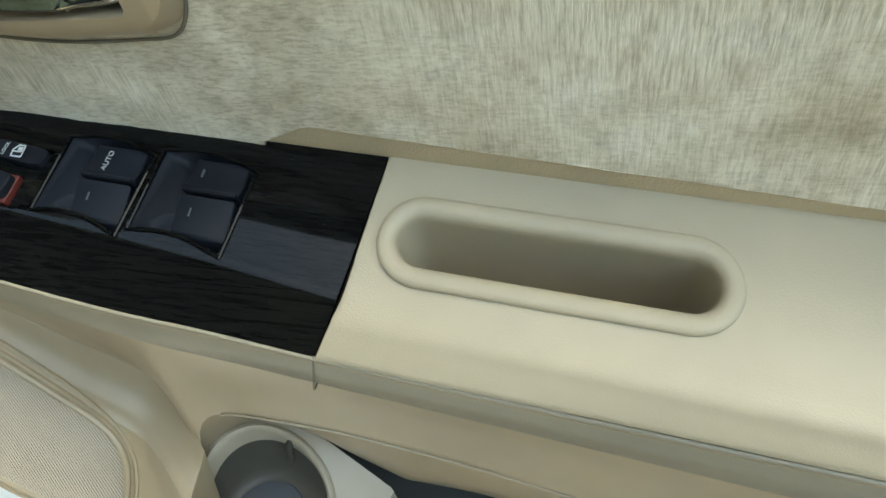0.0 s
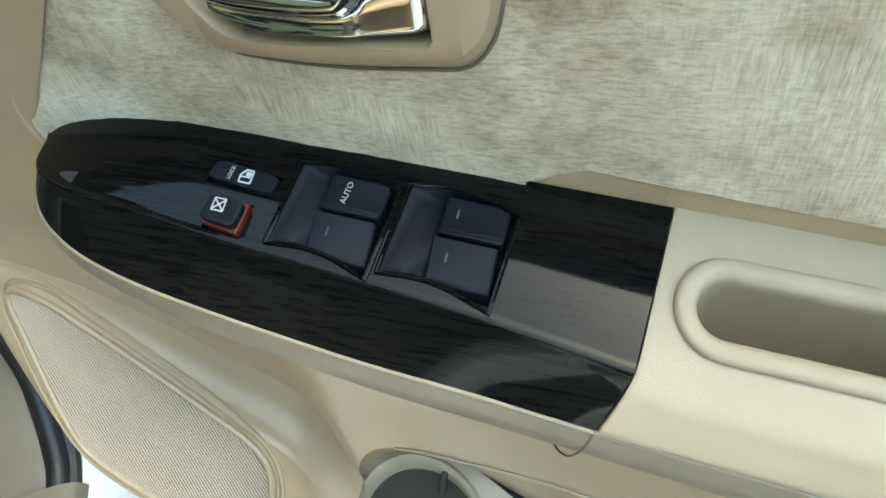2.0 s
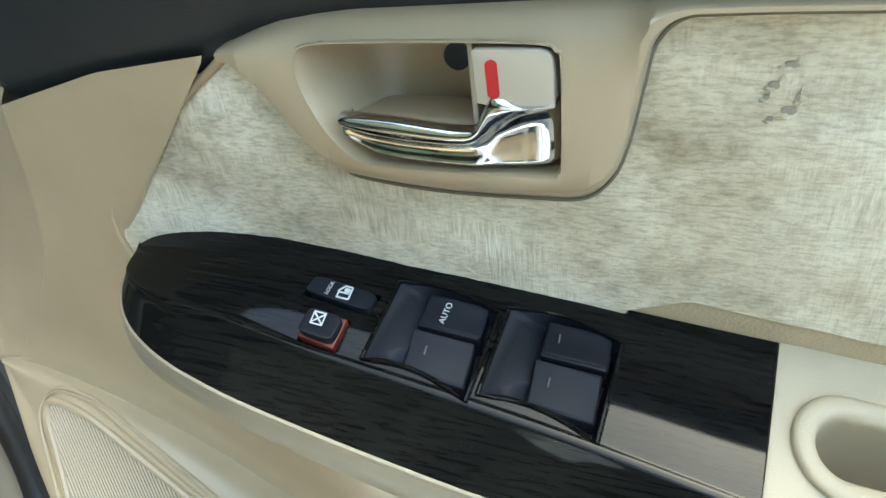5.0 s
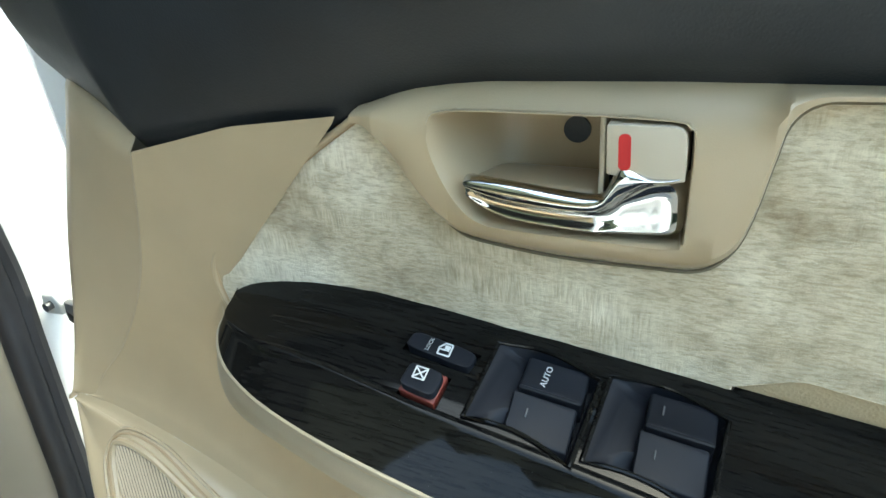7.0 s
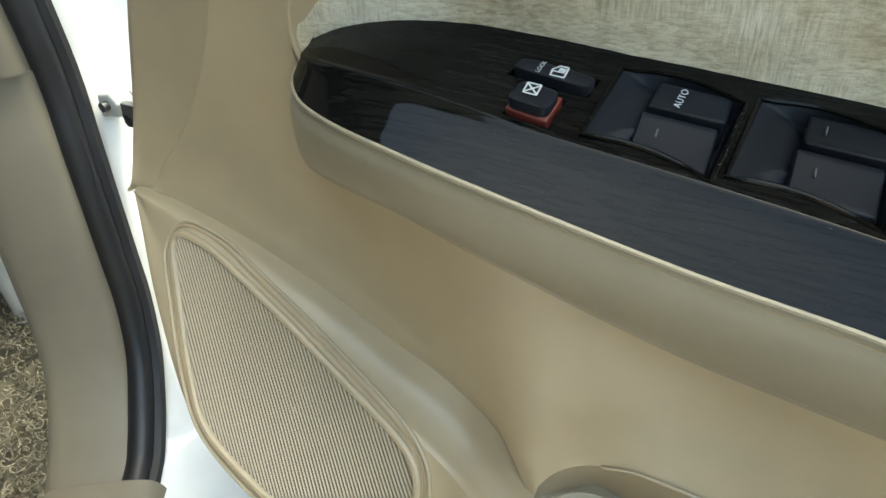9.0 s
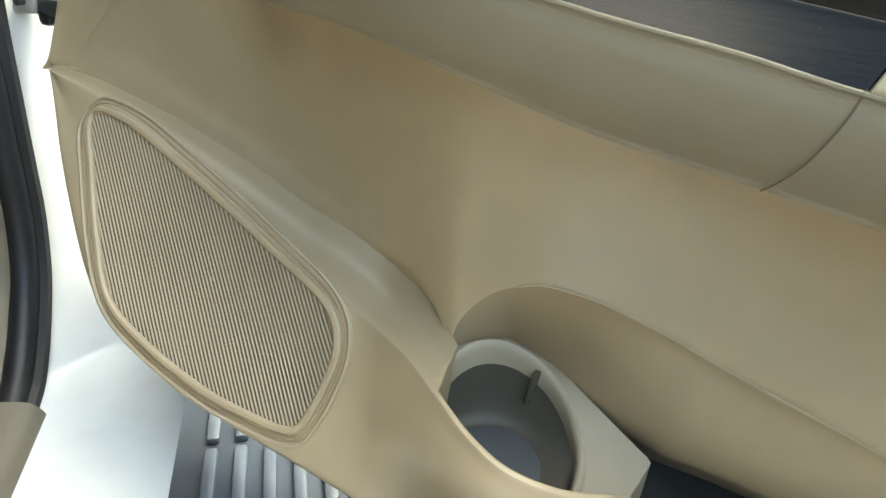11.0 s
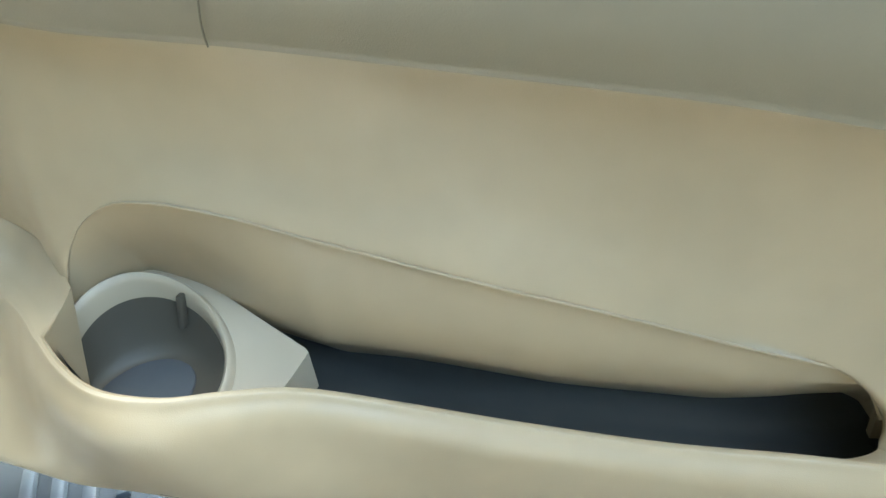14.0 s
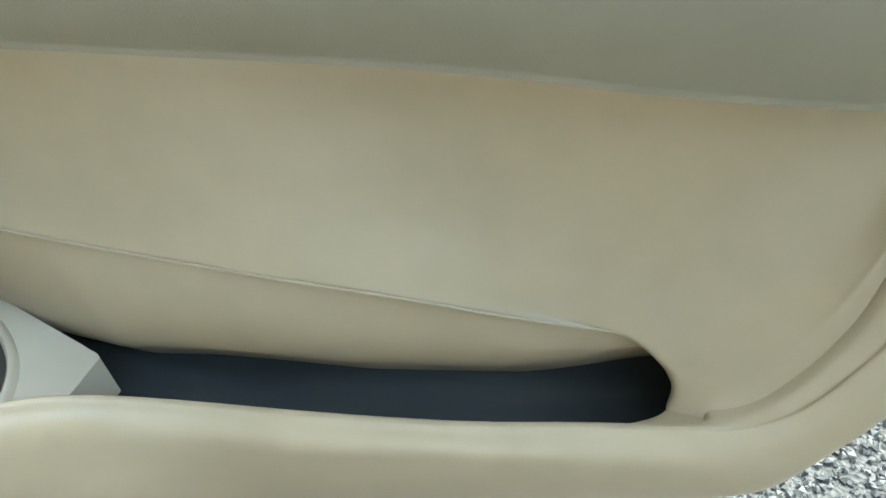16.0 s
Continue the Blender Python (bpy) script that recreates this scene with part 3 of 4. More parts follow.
def grille_ribs(turn, step, width, high):
    """Fine slanting ribs across the grille, clipped to its outline and carried on its skin."""
    uv = np.array([(p[0], p[2]) for p in edge])
    d = np.array((math.cos(radians(turn)), math.sin(radians(turn))))
    n = np.array((-d[1], d[0]))
    s = uv @ n
    out = np.array(GN) * -1
    verts, faces = [], []
    nn = np.array((n[0], 0, n[1])) * width
    for c in np.arange(s.min() + step, s.max(), step):
        cross = []
        for a, b in zip(uv, np.roll(uv, -1, 0)):
            sa, sb = a @ n - c, b @ n - c
            if sa * sb < 0:
                cross.append(a + (b - a) * sa / (sa - sb))
        cross.sort(key=lambda q: q @ d)
        for a, b in zip(cross[::2], cross[1::2]):
            m = max(2, int(np.linalg.norm(b - a) / .02) + 1)
            for k, t in enumerate(np.linspace(0, 1, m)):
                q = a + (b - a) * t
                p = on_pod(q[0], q[1], .0006)
                v = len(verts)
                verts += [tuple(p - nn), tuple(p + out * high), tuple(p + nn)]
                if k:
                    faces += [(v - 3, v, v + 1, v - 2), (v - 2, v + 1, v + 2, v - 1)]
    bm = bmesh.new()
    vs = [bm.verts.new(v) for v in verts]
    for f in faces:
        bm.faces.new([vs[k] for k in f])
    return bm


tagged(part("grille_ribs", grille_ribs(-54, .0026, .00085, .0014), BEIGE, grille, "", 20), kind="stuff")

# armrest body: soft pad behind, plain base below the switch panel
PIPE = [(-.464, .168, 1.010), (-.458, .150, 1.006), (-.438, .130, 1.0035), (-.408, .114, 1.003), (-.372, .103, 1.0015), (-.325, .097, .995), (-.241, .094, .980),
        (-.181, .094, .971), (-.130, .094, .9615), (-.022, .094, .946), (.084, .094, .932), (.200, .095, .917), (.320, .098, .900)]
RIDGE = [(-.462, .172, 1.0165), (-.454, .156, 1.0165), (-.433, .142, 1.0185), (-.402, .1325, 1.0195), (-.366, .129, 1.0165), (-.318, .1255, 1.010), (-.238, .1215, 1.0005),
         (-.180, .1175, .993), (-.125, .111, .9850), (-.022, .1085, .972), (.084, .1065, .959), (.200, .106, .946), (.320, .108, .932)]
FOLD = [(-.472, .170, .966), (-.466, .154, .965), (-.448, .135, .965), (-.418, .119, .964), (-.378, .107, .9595), (-.328, .101, .949), (-.243, .100, .927),
        (-.183, .100, .917), (-.132, .100, .909), (-.022, .100, .889), (.084, .100, .869), (.200, .101, .841), (.320, .104, .817)]
FOLD = [(x, y + .011 * min(1.0, max(0.0, (x + .44) / .05)), z - .001) for x, y, z in FOLD]
belly = [(p[0] * .72 + f[0] * .28 - .001, p[1] - .0015, p[2] * .72 + f[2] * .28) for p, f in zip(PIPE, FOLD)]
under = [(p[0] * .36 + f[0] * .64 - .001, p[1] * .68 + f[1] * .32 - .0012, p[2] * .36 + f[2] * .64) for p, f in zip(PIPE, FOLD)]
tuck = [(f[0] + .002, f[1] + .006, f[2] - .004) for f in FOLD]
gone = [(f[0] + .006, f[1] + .05, f[2] + .006) for f in FOLD]
piped = [(p[0], p[1] - .0002, p[2] - .003) for p in PIPE]
# Greyish vinyl; the shade under the armrest is put into its darker colour.
armrest = part("armrest_base", loft([PIPE, piped, belly, under, FOLD, tuck, gone], 161, 31), ARM_VINYL, door, "beige padded armrest side below the switch panel", 60)
part("armrest_seam", tube(curve([(-.1305, .0936, .9625), (-.1345, .0918, .948), (-.1415, .0945, .930), (-.1480, .1015, .917), (-.1535, .1105, .9075)], 30), .0005, 6), SEAM, armrest)
pipe_line = curve(PIPE, 161)
part("piping", tube(pipe_line[:150] + np.array([0, -.0002, -.0012]), .0014, 8), ARM_VINYL, armrest)
part("stitch_groove", tube(pipe_line[:150] + np.array([0, -.0001, -.0048]), .0006, 6), TAN_DARK, armrest)


def section(x):
    """Ridge and piping at a place along the armrest."""
    r, p = np.array(RIDGE), np.array(PIPE)
    return (float(np.interp(x, r[:, 0], r[:, 1])), float(np.interp(x, r[:, 0], r[:, 2])), float(np.interp(x, p[:, 0], p[:, 1])), float(np.interp(x, p[:, 0], p[:, 2])))


def pad_profile(x, skew):
    """Cross-section of the soft pad, from the velour to the piping; closed below."""
    ry, rz, py, pz = section(x)
    zb = arm_z(x, .19)
    ys = [.196, .188, .17, .15, .135, ry + .012, ry + .002, ry - .006, (ry + py) / 2 - .0025, py - .001, py + .001]
    zs = [zb - .006, zb - .001, arm_z(x, .17), arm_z(x, .15), arm_z(x, .135), arm_z(x, ry + .012) - .0008, rz - .0012, rz - .0055, (rz + pz) / 2 + .0015, pz + .004, pz - .001]
    out = []
    for y, z in zip(ys, zs):
        s = skew * (.42 * (.185 - y) + .061 * min(1.0, max(0.0, (rz - .0005 - z) / (rz - pz))))
        out.append((x - s, y, z))
    out = list(curve(out, 33))
    out += [np.array((x - .05 * skew, .12, pz - .012)), np.array((x - .03 * skew, .17, pz - .012)), np.array((x, .196, zb - .03))]
    return out


def pad():
    xs = np.concatenate([[-.1115, -.1110, -.1095], np.linspace(-.10, .32, 44)])
    skews = np.interp(xs, [-.112, .0], [.2, 0.0])
    rows = [pad_profile(x, s) for x, s in zip(xs, skews)]
    mid0 = np.mean(rows[0], axis=0)
    rows[0] = [p + (mid0 - p) * .03 for p in np.array(rows[0])]
    bm = sheet(rows, closed_u=True)
    bm.verts.ensure_lookup_table()
    m = len(rows[0])
    bm.faces.new(bm.verts[:m])
    bm.faces.new(bm.verts[-m:])
    bmesh.ops.recalc_face_normals(bm, faces=bm.faces)
    return bm


def stadium(x0, x1, y0, y1, n=14, lift=0.0, skew=0.0):
    """A rounded slot on the armrest's top face."""
    r = (y1 - y0) / 2
    out = [(x1 - r + r * math.sin(a), (y0 + y1) / 2 + r * math.cos(a)) for a in np.linspace(0, math.pi, n)]
    out += [(x0 + r - r * math.sin(a), (y0 + y1) / 2 - r * math.cos(a)) for a in np.linspace(0, math.pi, n)]
    return [(x + skew * (x - x0), y, arm_z(x, y) + lift) for x, y in out]


arm_pad = part("armrest_pad", pad(), BEIGE_PAD, door, "soft pale beige armrest pad with a pull pocket", 45)
UPN = np.array((.112, -.33, 1)) / np.linalg.norm((.112, -.33, 1))
cut(arm_pad, [solid(stadium(-.1035, .045, .1265, .160, 14), UPN, -.092, .02)])


def pull_cup():
    """Pull pocket liner: raised rim, walls and floor."""
    rows = []
    for grow, lift in ((.0042, -.0012), (.0043, .0012), (.0038, .0024), (.0020, .0031), (-.0012, .0031), (-.0036, .0020), (-.0048, -.0004), (-.0053, -.004), (-.0064, -.072), (-.0105, -.080)):
        pts = stadium(-.1035 - grow, .045 + grow, .1265 - grow, .160 + grow, 16)
        rows.append([np.array(p) + UPN * lift for p in pts])
    bm = sheet(rows, closed_u=True)
    bm.verts.ensure_lookup_table()
    m = len(rows[0])
    bm.faces.new(bm.verts[-m:])
    return bm


part("pull_pocket", pull_cup(), BEIGE_PAD, arm_pad, "", 60)

# switch panel


def panel_rows():
    rows = []
    ts = np.concatenate([np.linspace(0, .12, 10)[:-1], np.linspace(.12, 1, 52)])
    r, p = curve(RIDGE[:9], 400), curve(PIPE[:9], 400)
    for t in ts:
        k = int(round(t * 399))
        rg, pp = r[k].copy(), p[k].copy()
        x = rg[0]
        yb = .186 - .0052 * float(np.clip((x + .215) / .03, 0, 1)) if x > -.41 else .186 - .011 * ((-.41 - x) / .052) ** 2
        xb = x
        if t > .9:
            f = (t - .9) / .1
            rg[0] += (-.1185 - r[-1][0]) * f
            pp[0] += (-.1305 - p[-1][0]) * f
            xb = x + (-.1125 - r[-1][0]) * f
        z_plane = arm_z(xb, yb)
        zb = z_plane if x > -.33 else z_plane - .025 * ((-.33 - x) / .132) ** 2.1
        a = np.array((xb, yb, zb))
        tip = np.clip((x + .462) / .05, 0, 1)
        run = np.linalg.norm(rg - a)
        lip = float(np.clip((x + .455) / .03, 0, 1) * (.25 + .75 * np.clip((-.312 - x) / .02, 0, 1))) * .0012
        prof = [a + np.array((0, .006, -.001)), a, a + (rg - a) * .35, rg + (a - rg) * (.0062 / run), rg + (a - rg) * (.0030 / run) + np.array((0, 0, lip * .45)), rg + np.array((0, 0, lip)), rg + np.array((0, -.0018, lip * .5 - .0008)),
                rg * .86 + pp * .14 + np.array((0, -.0012, -.0006)) * tip, rg * .66 + pp * .34 + np.array((0, -.0009, -.0007)) * tip, rg * .32 + pp * .68 + np.array((0, -.0005, -.0005)) * tip, pp]
        prof = list(curve(prof, 57))
        prof += [pp + np.array((.004, .012, -.002)), np.array((xb + .002, .17, pp[2] - .012)), a + np.array((.002, .008, -.03))]
        rows.append(prof)
    return rows


pr = panel_rows()
bm = sheet(pr, closed_u=True)
bm.verts.ensure_lookup_table()
m = len(pr[0])
bm.faces.new(bm.verts[:m])
bm.faces.new(bm.verts[-m:])
panel = part("switch_panel", bm, WOOD, door, "glossy black wood-grain window switch panel on the armrest", 35)


def eye_outline(x0, x1, y0, y1, lift=0.0):
    """Switch well: straight sides, bowed front and back edges."""
    n = 10
    back_edge = [(x0 + (x1 - x0) * t, y1 - .0045 * t ** 2 + .004 * math.sin(math.pi * t)) for t in np.linspace(0, 1, n)]
    front_edge = [(x1 + (x0 - x1) * t - .004, y0 + .0035 * t + .0045 * math.sin(math.pi * t) - .003 * (1 - t)) for t in np.linspace(0, 1, n)]
    return [(x, y, arm_z(x, y) + lift) for x, y in back_edge + front_edge]


WELLS = [(-.2855, -.2330, .1245, .1695), (-.2290, -.1760, .1225, .1690)]
holes = [solid(eye_outline(*w), UPN, -.012, .02) for w in WELLS]
holes.append(solid([(x, y, arm_z(x, y)) for x, y in [(-.332, .1515), (-.3285, .1635), (-.2915, .1605), (-.2945, .149)]], UPN, -.006, .02))
holes.append(solid([(x, y, arm_z(x, y)) for x, y in [(-.3245, .1285), (-.323, .1455), (-.3015, .144), (-.303, .127)]], UPN, -.006, .02))
cut(panel, holes)


def well_lining(w):
    """Scooped black tray under the switches."""
    rows = []
    for shrink, drop in ((-.0012, .0006), (.0008, -.0004), (.0018, -.004), (.004, -.0100), (.010, -.0112), (.016, -.0118)):
        pts = np.array(eye_outline(*w))
        c = pts.mean(0)
        d = pts - c
        k = 1 - shrink / np.linalg.norm(d[:, :2], axis=1, keepdims=True)
        ramp_ = np.clip((pts[:, :1] - w[0]) / .022, .12, 1.0) if drop < -.002 else 1.0
        rows.append(c + d * k + UPN * drop * ramp_)
    bm = sheet(rows, closed_u=True)
    bm.verts.ensure_lookup_table()
    m = len(rows[0])
    bm.faces.new(bm.verts[-m:])
    return bm


def key_cap(x0, x1, y0, y1, z_back, z_front, dip):
    """One window switch: a rocker cap with a scooped top and a raised inner edge."""
    n = 9
    rows = []
    for j, t in enumerate(np.linspace(0, 1, n)):
        y = y0 + (y1 - y0) * t
        h = z_front + (z_back - z_front) * t - dip * math.sin(math.pi * t)
        rows.append([(x0 + .0008, y, arm_z(x0, y) - .011), (x0, y, arm_z(x0, y) + h - .0012), (x0 + .0012, y, arm_z(x0, y) + h),
                     (x1 - .0012, y, arm_z(x1, y) + h), (x1, y, arm_z(x1, y) + h - .0012), (x1 - .0008, y, arm_z(x1, y) - .011)])
    bm = sheet(rows)
    bm.verts.ensure_lookup_table()
    bm.faces.new(bm.verts[:6])
    bm.faces.new(bm.verts[-6:])
    bmesh.ops.recalc_face_normals(bm, faces=bm.faces)
    return softened(bm, .0007, 2, 50)


def slab(pts, low_, high, width):
    """A bevelled key on the panel from its outline in plan."""
    return softened(solid([(x, y, arm_z(x, y)) for x, y in pts], UPN, low_, high), width, 3)


for w, (xa, xb, off) in zip(WELLS, ((-.2690, -.2385, 0.0), (-.2105, -.1805, 0.0))):
    part("switch_tray", well_lining(w), BLACK_SWITCH, panel, "", 45)
    rim_pts = np.array(eye_outline(*w)) + UPN * .0003
    part("well_rim", tube(rim_pts, .0012, 8, True), WOOD, panel)
    part("window_switch", key_cap(xa, xb, .1505, .1680, -.0005, .0022, .0008), BLACK_SWITCH, panel, "black rocker window switch")
    part("window_switch", key_cap(xa - .0020, xb - .0015, .1290, .1482, .0005, -.0032, .0006), BLACK_SWITCH, panel, "black rocker window switch")
    part("switch_ridge", slab([(xa + .0004, .1490), (xa + .0004, .1510), (xb - .0004, .1510), (xb - .0004, .1490)], -.006, .0030, .0007), BLACK_SWITCH, panel)
    part("switch_bridge", block((xa - .0085, .1468, arm_z(xa, .148) - .012), (xa + .001, .1505, arm_z(xa, .148) - .006), .0008), BLACK_SWITCH, panel)


def wedge_key(x0, x1, y0, y1, turn, back_high, front_high, width):
    """Rocker key with rounded ends that rises towards its front edge."""
    ring = []
    rx, ry, e = (x1 - x0) / 2, (y1 - y0) / 2, 5.0
    for a in np.linspace(0, 2 * math.pi, 36, endpoint=False):
        c, q = math.cos(a), math.sin(a)
        ring.append((rx * math.copysign(abs(c) ** (2 / e), c), ry * math.copysign(abs(q) ** (2 / e), q)))
    rows = []
    for inset, level in ((0, -1), (0, -.25), (.15, -.08), (.45, 0), (1.0, .06), (1.9, .04)):
        row = []
        for u, v in ring:
            k = 1 - inset * width / math.hypot(u, v)
            u2, v2 = u * k, v * k
            f = np.clip((v2 / ry + 1) / 2, 0, 1)
            h = front_high + (back_high - front_high) * f - .0006 * math.sin(math.pi * f)
            h = -.006 if level == -1 else h + level * .0022
            c, q = math.cos(radians(turn)), math.sin(radians(turn))
            x, y = (x0 + x1) / 2 + u2 * c - v2 * q, (y0 + y1) / 2 + u2 * q + v2 * c
            row.append(np.array((x, y, arm_z(x, y))) + UPN * h)
        rows.append(row)
    bm = sheet(rows, closed_u=True)
    bm.verts.ensure_lookup_table()
    bm.faces.new(bm.verts[-36:])
    bmesh.ops.recalc_face_normals(bm, faces=bm.faces)
    return bm


lock_key = part("lock_switch", wedge_key(-.3297, -.2935, .1507, .1618, -4.5, .0012, .0042, .0014), BLACK_SWITCH, panel, "black central locking switch")
block_key = part("window_lock_switch", wedge_key(-.3228, -.3041, .1301, .1436, -4, .0056, .0072, .0014), BLACK_SWITCH, panel, "black window lock button")
part("button_skirt", slab([(-.3236, .1300), (-.3222, .1448), (-.3028, .1436), (-.3042, .1283)], -.006, .0018, .0006), RED_SIDE, panel, "red-brown skirt of the pressed button")


def lettering(name, text, size, place, turn_deg, parent):
    """Printed characters lying on the armrest's top face."""
    cu = bpy.data.curves.new(name, "FONT")
    cu.body, cu.size, cu.extrude, cu.align_x, cu.align_y = text, size, .00008, "CENTER", "CENTER"
    tmp = new("tmp", cu)
    up = Vector(UPN)
    right = (Vector((1, 0, 0)) - up * up.x).normalized()
    fwd = up.cross(right)
    a = radians(turn_deg)
    u = right * math.cos(a) + fwd * math.sin(a)
    v = up.cross(u)
    tmp.matrix_world = Matrix(((u.x, v.x, up.x, place[0]), (u.y, v.y, up.y, place[1]), (u.z, v.z, up.z, place[2]), (0, 0, 0, 1)))
    bpy.context.view_layer.update()
    me = bpy.data.meshes.new_from_object(tmp.evaluated_get(bpy.context.evaluated_depsgraph_get()))
    me.transform(tmp.matrix_world)
    bpy.data.objects.remove(tmp)
    me.materials.clear()
    me.materials.append(WHITE_MARK)
    ob = new(name, me)
    ob.parent = parent
    ob.matrix_parent_inverse = Matrix.Translation(-door.location) if parent.parent is None else Matrix.Identity(4)
    return ob


def bars(name, rects, base, parent, lift):
    """Small printed strokes: (u, v, width, height, turn) about a base place."""
    bm = bmesh.new()
    for u, v, w, h, turn in rects:
        c, s = math.cos(radians(turn)), math.sin(radians(turn))
        vs = []
        for a, b in ((-w / 2, -h / 2), (w / 2, -h / 2), (w / 2, h / 2), (-w / 2, h / 2)):
            x, y = base[0] + u + a * c - b * s, base[1] + v + a * s + b * c
            vs.append(bm.verts.new(tuple(np.array((x, y, arm_z(x, y))) + UPN * lift)))
        bm.faces.new(vs)
    return part(name, bm, WHITE_MARK, parent)


def on_top(x, y, lift):
    return tuple(np.array((x, y, arm_z(x, y))) + UPN * lift)


for x, y in ((-.2620, .1400), (-.2035, .1600), (-.2040, .1400)):
    part("press_mark", slab([(x - .0004, y - .0022), (x - .0004, y + .0022), (x + .0004, y + .0022), (x + .0004, y - .0022)], -.003, float(np.interp(y, [.13, .14, .16], [-.0010, -.0007, .0013])), .0003), GREY_RUBBER, panel)
lettering("auto_mark", "AUTO", .0042, on_top(-.2575, .1590, .0014), 84, panel)
lettering("lock_mark", "LOCK", .0029, on_top(-.3178, .1567, .0034), 82, lock_key)
door_icon = [(.0026, 0, .0009, .0066, 0), (-.0006, -.0032, .0064, .0009, 0), (.0004, .0032, .0044, .0009, 0), (-.0029, .0014, .0009, .0040, -42), (-.0037, -.0017, .0009, .0032, 0),
             (-.0008, -.0004, .0052, .0008, 0), (.0004, .0012, .0030, .0022, 0)]
bars("door_icon", door_icon, (-.3085, .1561), lock_key, .0037)
cross_icon = [(-.003, 0, .0007, .0060, 0), (.003, 0, .0007, .0060, 0), (0, -.003, .0066, .0007, 0), (0, .003, .0066, .0007, 0), (0, 0, .0080, .0008, 42), (0, 0, .0080, .0008, -42)]
bars("window_icon", cross_icon, (-.3145, .1385), block_key, .0076)

# velour insert


def insert_rows():
    left = curve([(x, 0, z) for x, z in INSERT_LEFT], 40)
    rows = []
    zs = np.concatenate([left[:, 2], np.linspace(1.1345, 1.1490, 6)])
    for k, z in enumerate(zs):
        xl = left[k, 0] if k < 40 else -.3535 + (z - 1.1325) * .2
        row = []
        for t in np.concatenate([np.linspace(0, .03, 6)[:-1], np.linspace(.03, 1, 120)]):
            x = xl + (.318 - xl) * t
            floor = 1.0035 - .135 * (x + .108) + .0160 if x > -.182 else .98
            if x > -.182:
                floor -= .0165 * max(0, (-.15 - x) / .032)
            zz = max(z, min(floor + (z - .985) * .0008, 1.14))
            d = (x - xl)
            y = .1798 + .0012 * math.exp(-d / .0015)
            y += .0007 * noise.noise(Vector((x * 30, z * 30, 1))) + .0005 * noise.noise(Vector((x * 90, z * 70, 4)))
            row.append((x, y, zz))
        rows.append(row)
    return rows


def inside(x, z, poly):
    hit_ = False
    for (xa, za), (xb, zb) in zip(poly, poly[1:] + poly[:1]):
        if (za > z) != (zb > z) and x < xa + (xb - xa) * (z - za) / (zb - za):
            hit_ = not hit_
    return hit_


CAVITY = [(-.3105, 1.1365), (-.3115, 1.126), (-.307, 1.112), (-.2985, 1.0975), (-.290, 1.0915), (-.278, 1.0898), (-.240, 1.0893), (-.209, 1.0895), (-.2045, 1.0920), (-.2035, 1.097),
          (-.2035, 1.134), (-.2055, 1.1395), (-.211, 1.1418), (-.24, 1.1426), (-.287, 1.1424), (-.305, 1.1412)]


def opened(bm):
    """Leaves out what lies behind the handle."""
    wide = [(-.257 + (x + .257) * 1.13, 1.116 + (z - 1.116) * 1.2) for x, z in CAVITY]
    gone_ = [f for f in bm.faces if inside(f.calc_center_median().x, f.calc_center_median().z, wide)]
    bmesh.ops.delete(bm, geom=gone_, context="FACES")
    return bm


def lower_edge(x):
    """Height of the velour's lower edge beyond the switches."""
    return 1.0035 - .135 * (x + .108) + .0160 - .0165 * max(0, (-.15 - x) / .032)


strip_rows = []
for x_ in np.linspace(-.190, .32, 60):
    zb_, zt_ = arm_z(x_, .184), max(lower_edge(x_) + .004, arm_z(x_, .184) + .001)
    strip_rows.append([(x_, .1832, zb_ - .006), (x_, .1822, zb_), (x_, .1815, zb_ * .6 + zt_ * .4), (x_, .1812, zt_)])
part("insert_strip", sheet(strip_rows), TAN_WEAVE, door, "tan woven strip under the velour edge", 60)

insert = part("velour_insert", opened(sheet(insert_rows())), VELOUR, door, "stained worn beige velour door insert", 60)
part("insert_base", opened(sheet([[(x, .1855, z + (x + .49) * .02) for x in np.linspace(-.494, .33, 200)] for z in np.linspace(.96, 1.135, 60)])), BEIGE, door)
part("insert_welt", tube(curve([(x - .0012, .1796, z + .0008) for x, z in INSERT_LEFT] + [(-.347, .1770, 1.1390)], 90), .0021, 10), BEIGE, insert)
part("insert_gap", tube(curve([(x + .0006, .1795, z) for x, z in INSERT_LEFT[1:]], 70), .0009, 6), TAN_DARK, insert)


def ragged(x, z, rx, rz, seed, n=14):
    """A small uneven patch outline on the velour."""
    rng = random.Random(seed)
    out = []
    for a in np.linspace(0, 2 * math.pi, n, endpoint=False):
        k = rng.uniform(.8, 1.15)
        out.append((x + rx * k * math.cos(a), z + rz * k * math.sin(a)))
    return out


def fluff(x, z, rx, rz, high, seed):
    """A low tuft of pulled pile."""
    rng = random.Random(seed)
    ring = ragged(x, z, rx, rz, seed, 16)
    rows = []
    for k, h in ((1.0, 0.0), (.8, .6), (.5, .9), (.1, 1.0)):
        rows.append([(x + (px - x) * k, .1797 - high * h * rng.uniform(.7, 1.1), z + (pz - z) * k) for px, pz in ring])
    return sheet(rows, closed_u=True)


HOLE_DARK = plastic("torn_backing", (0.26, 0.225, 0.165), 0.95, 900.0, 0.4, 0.3)
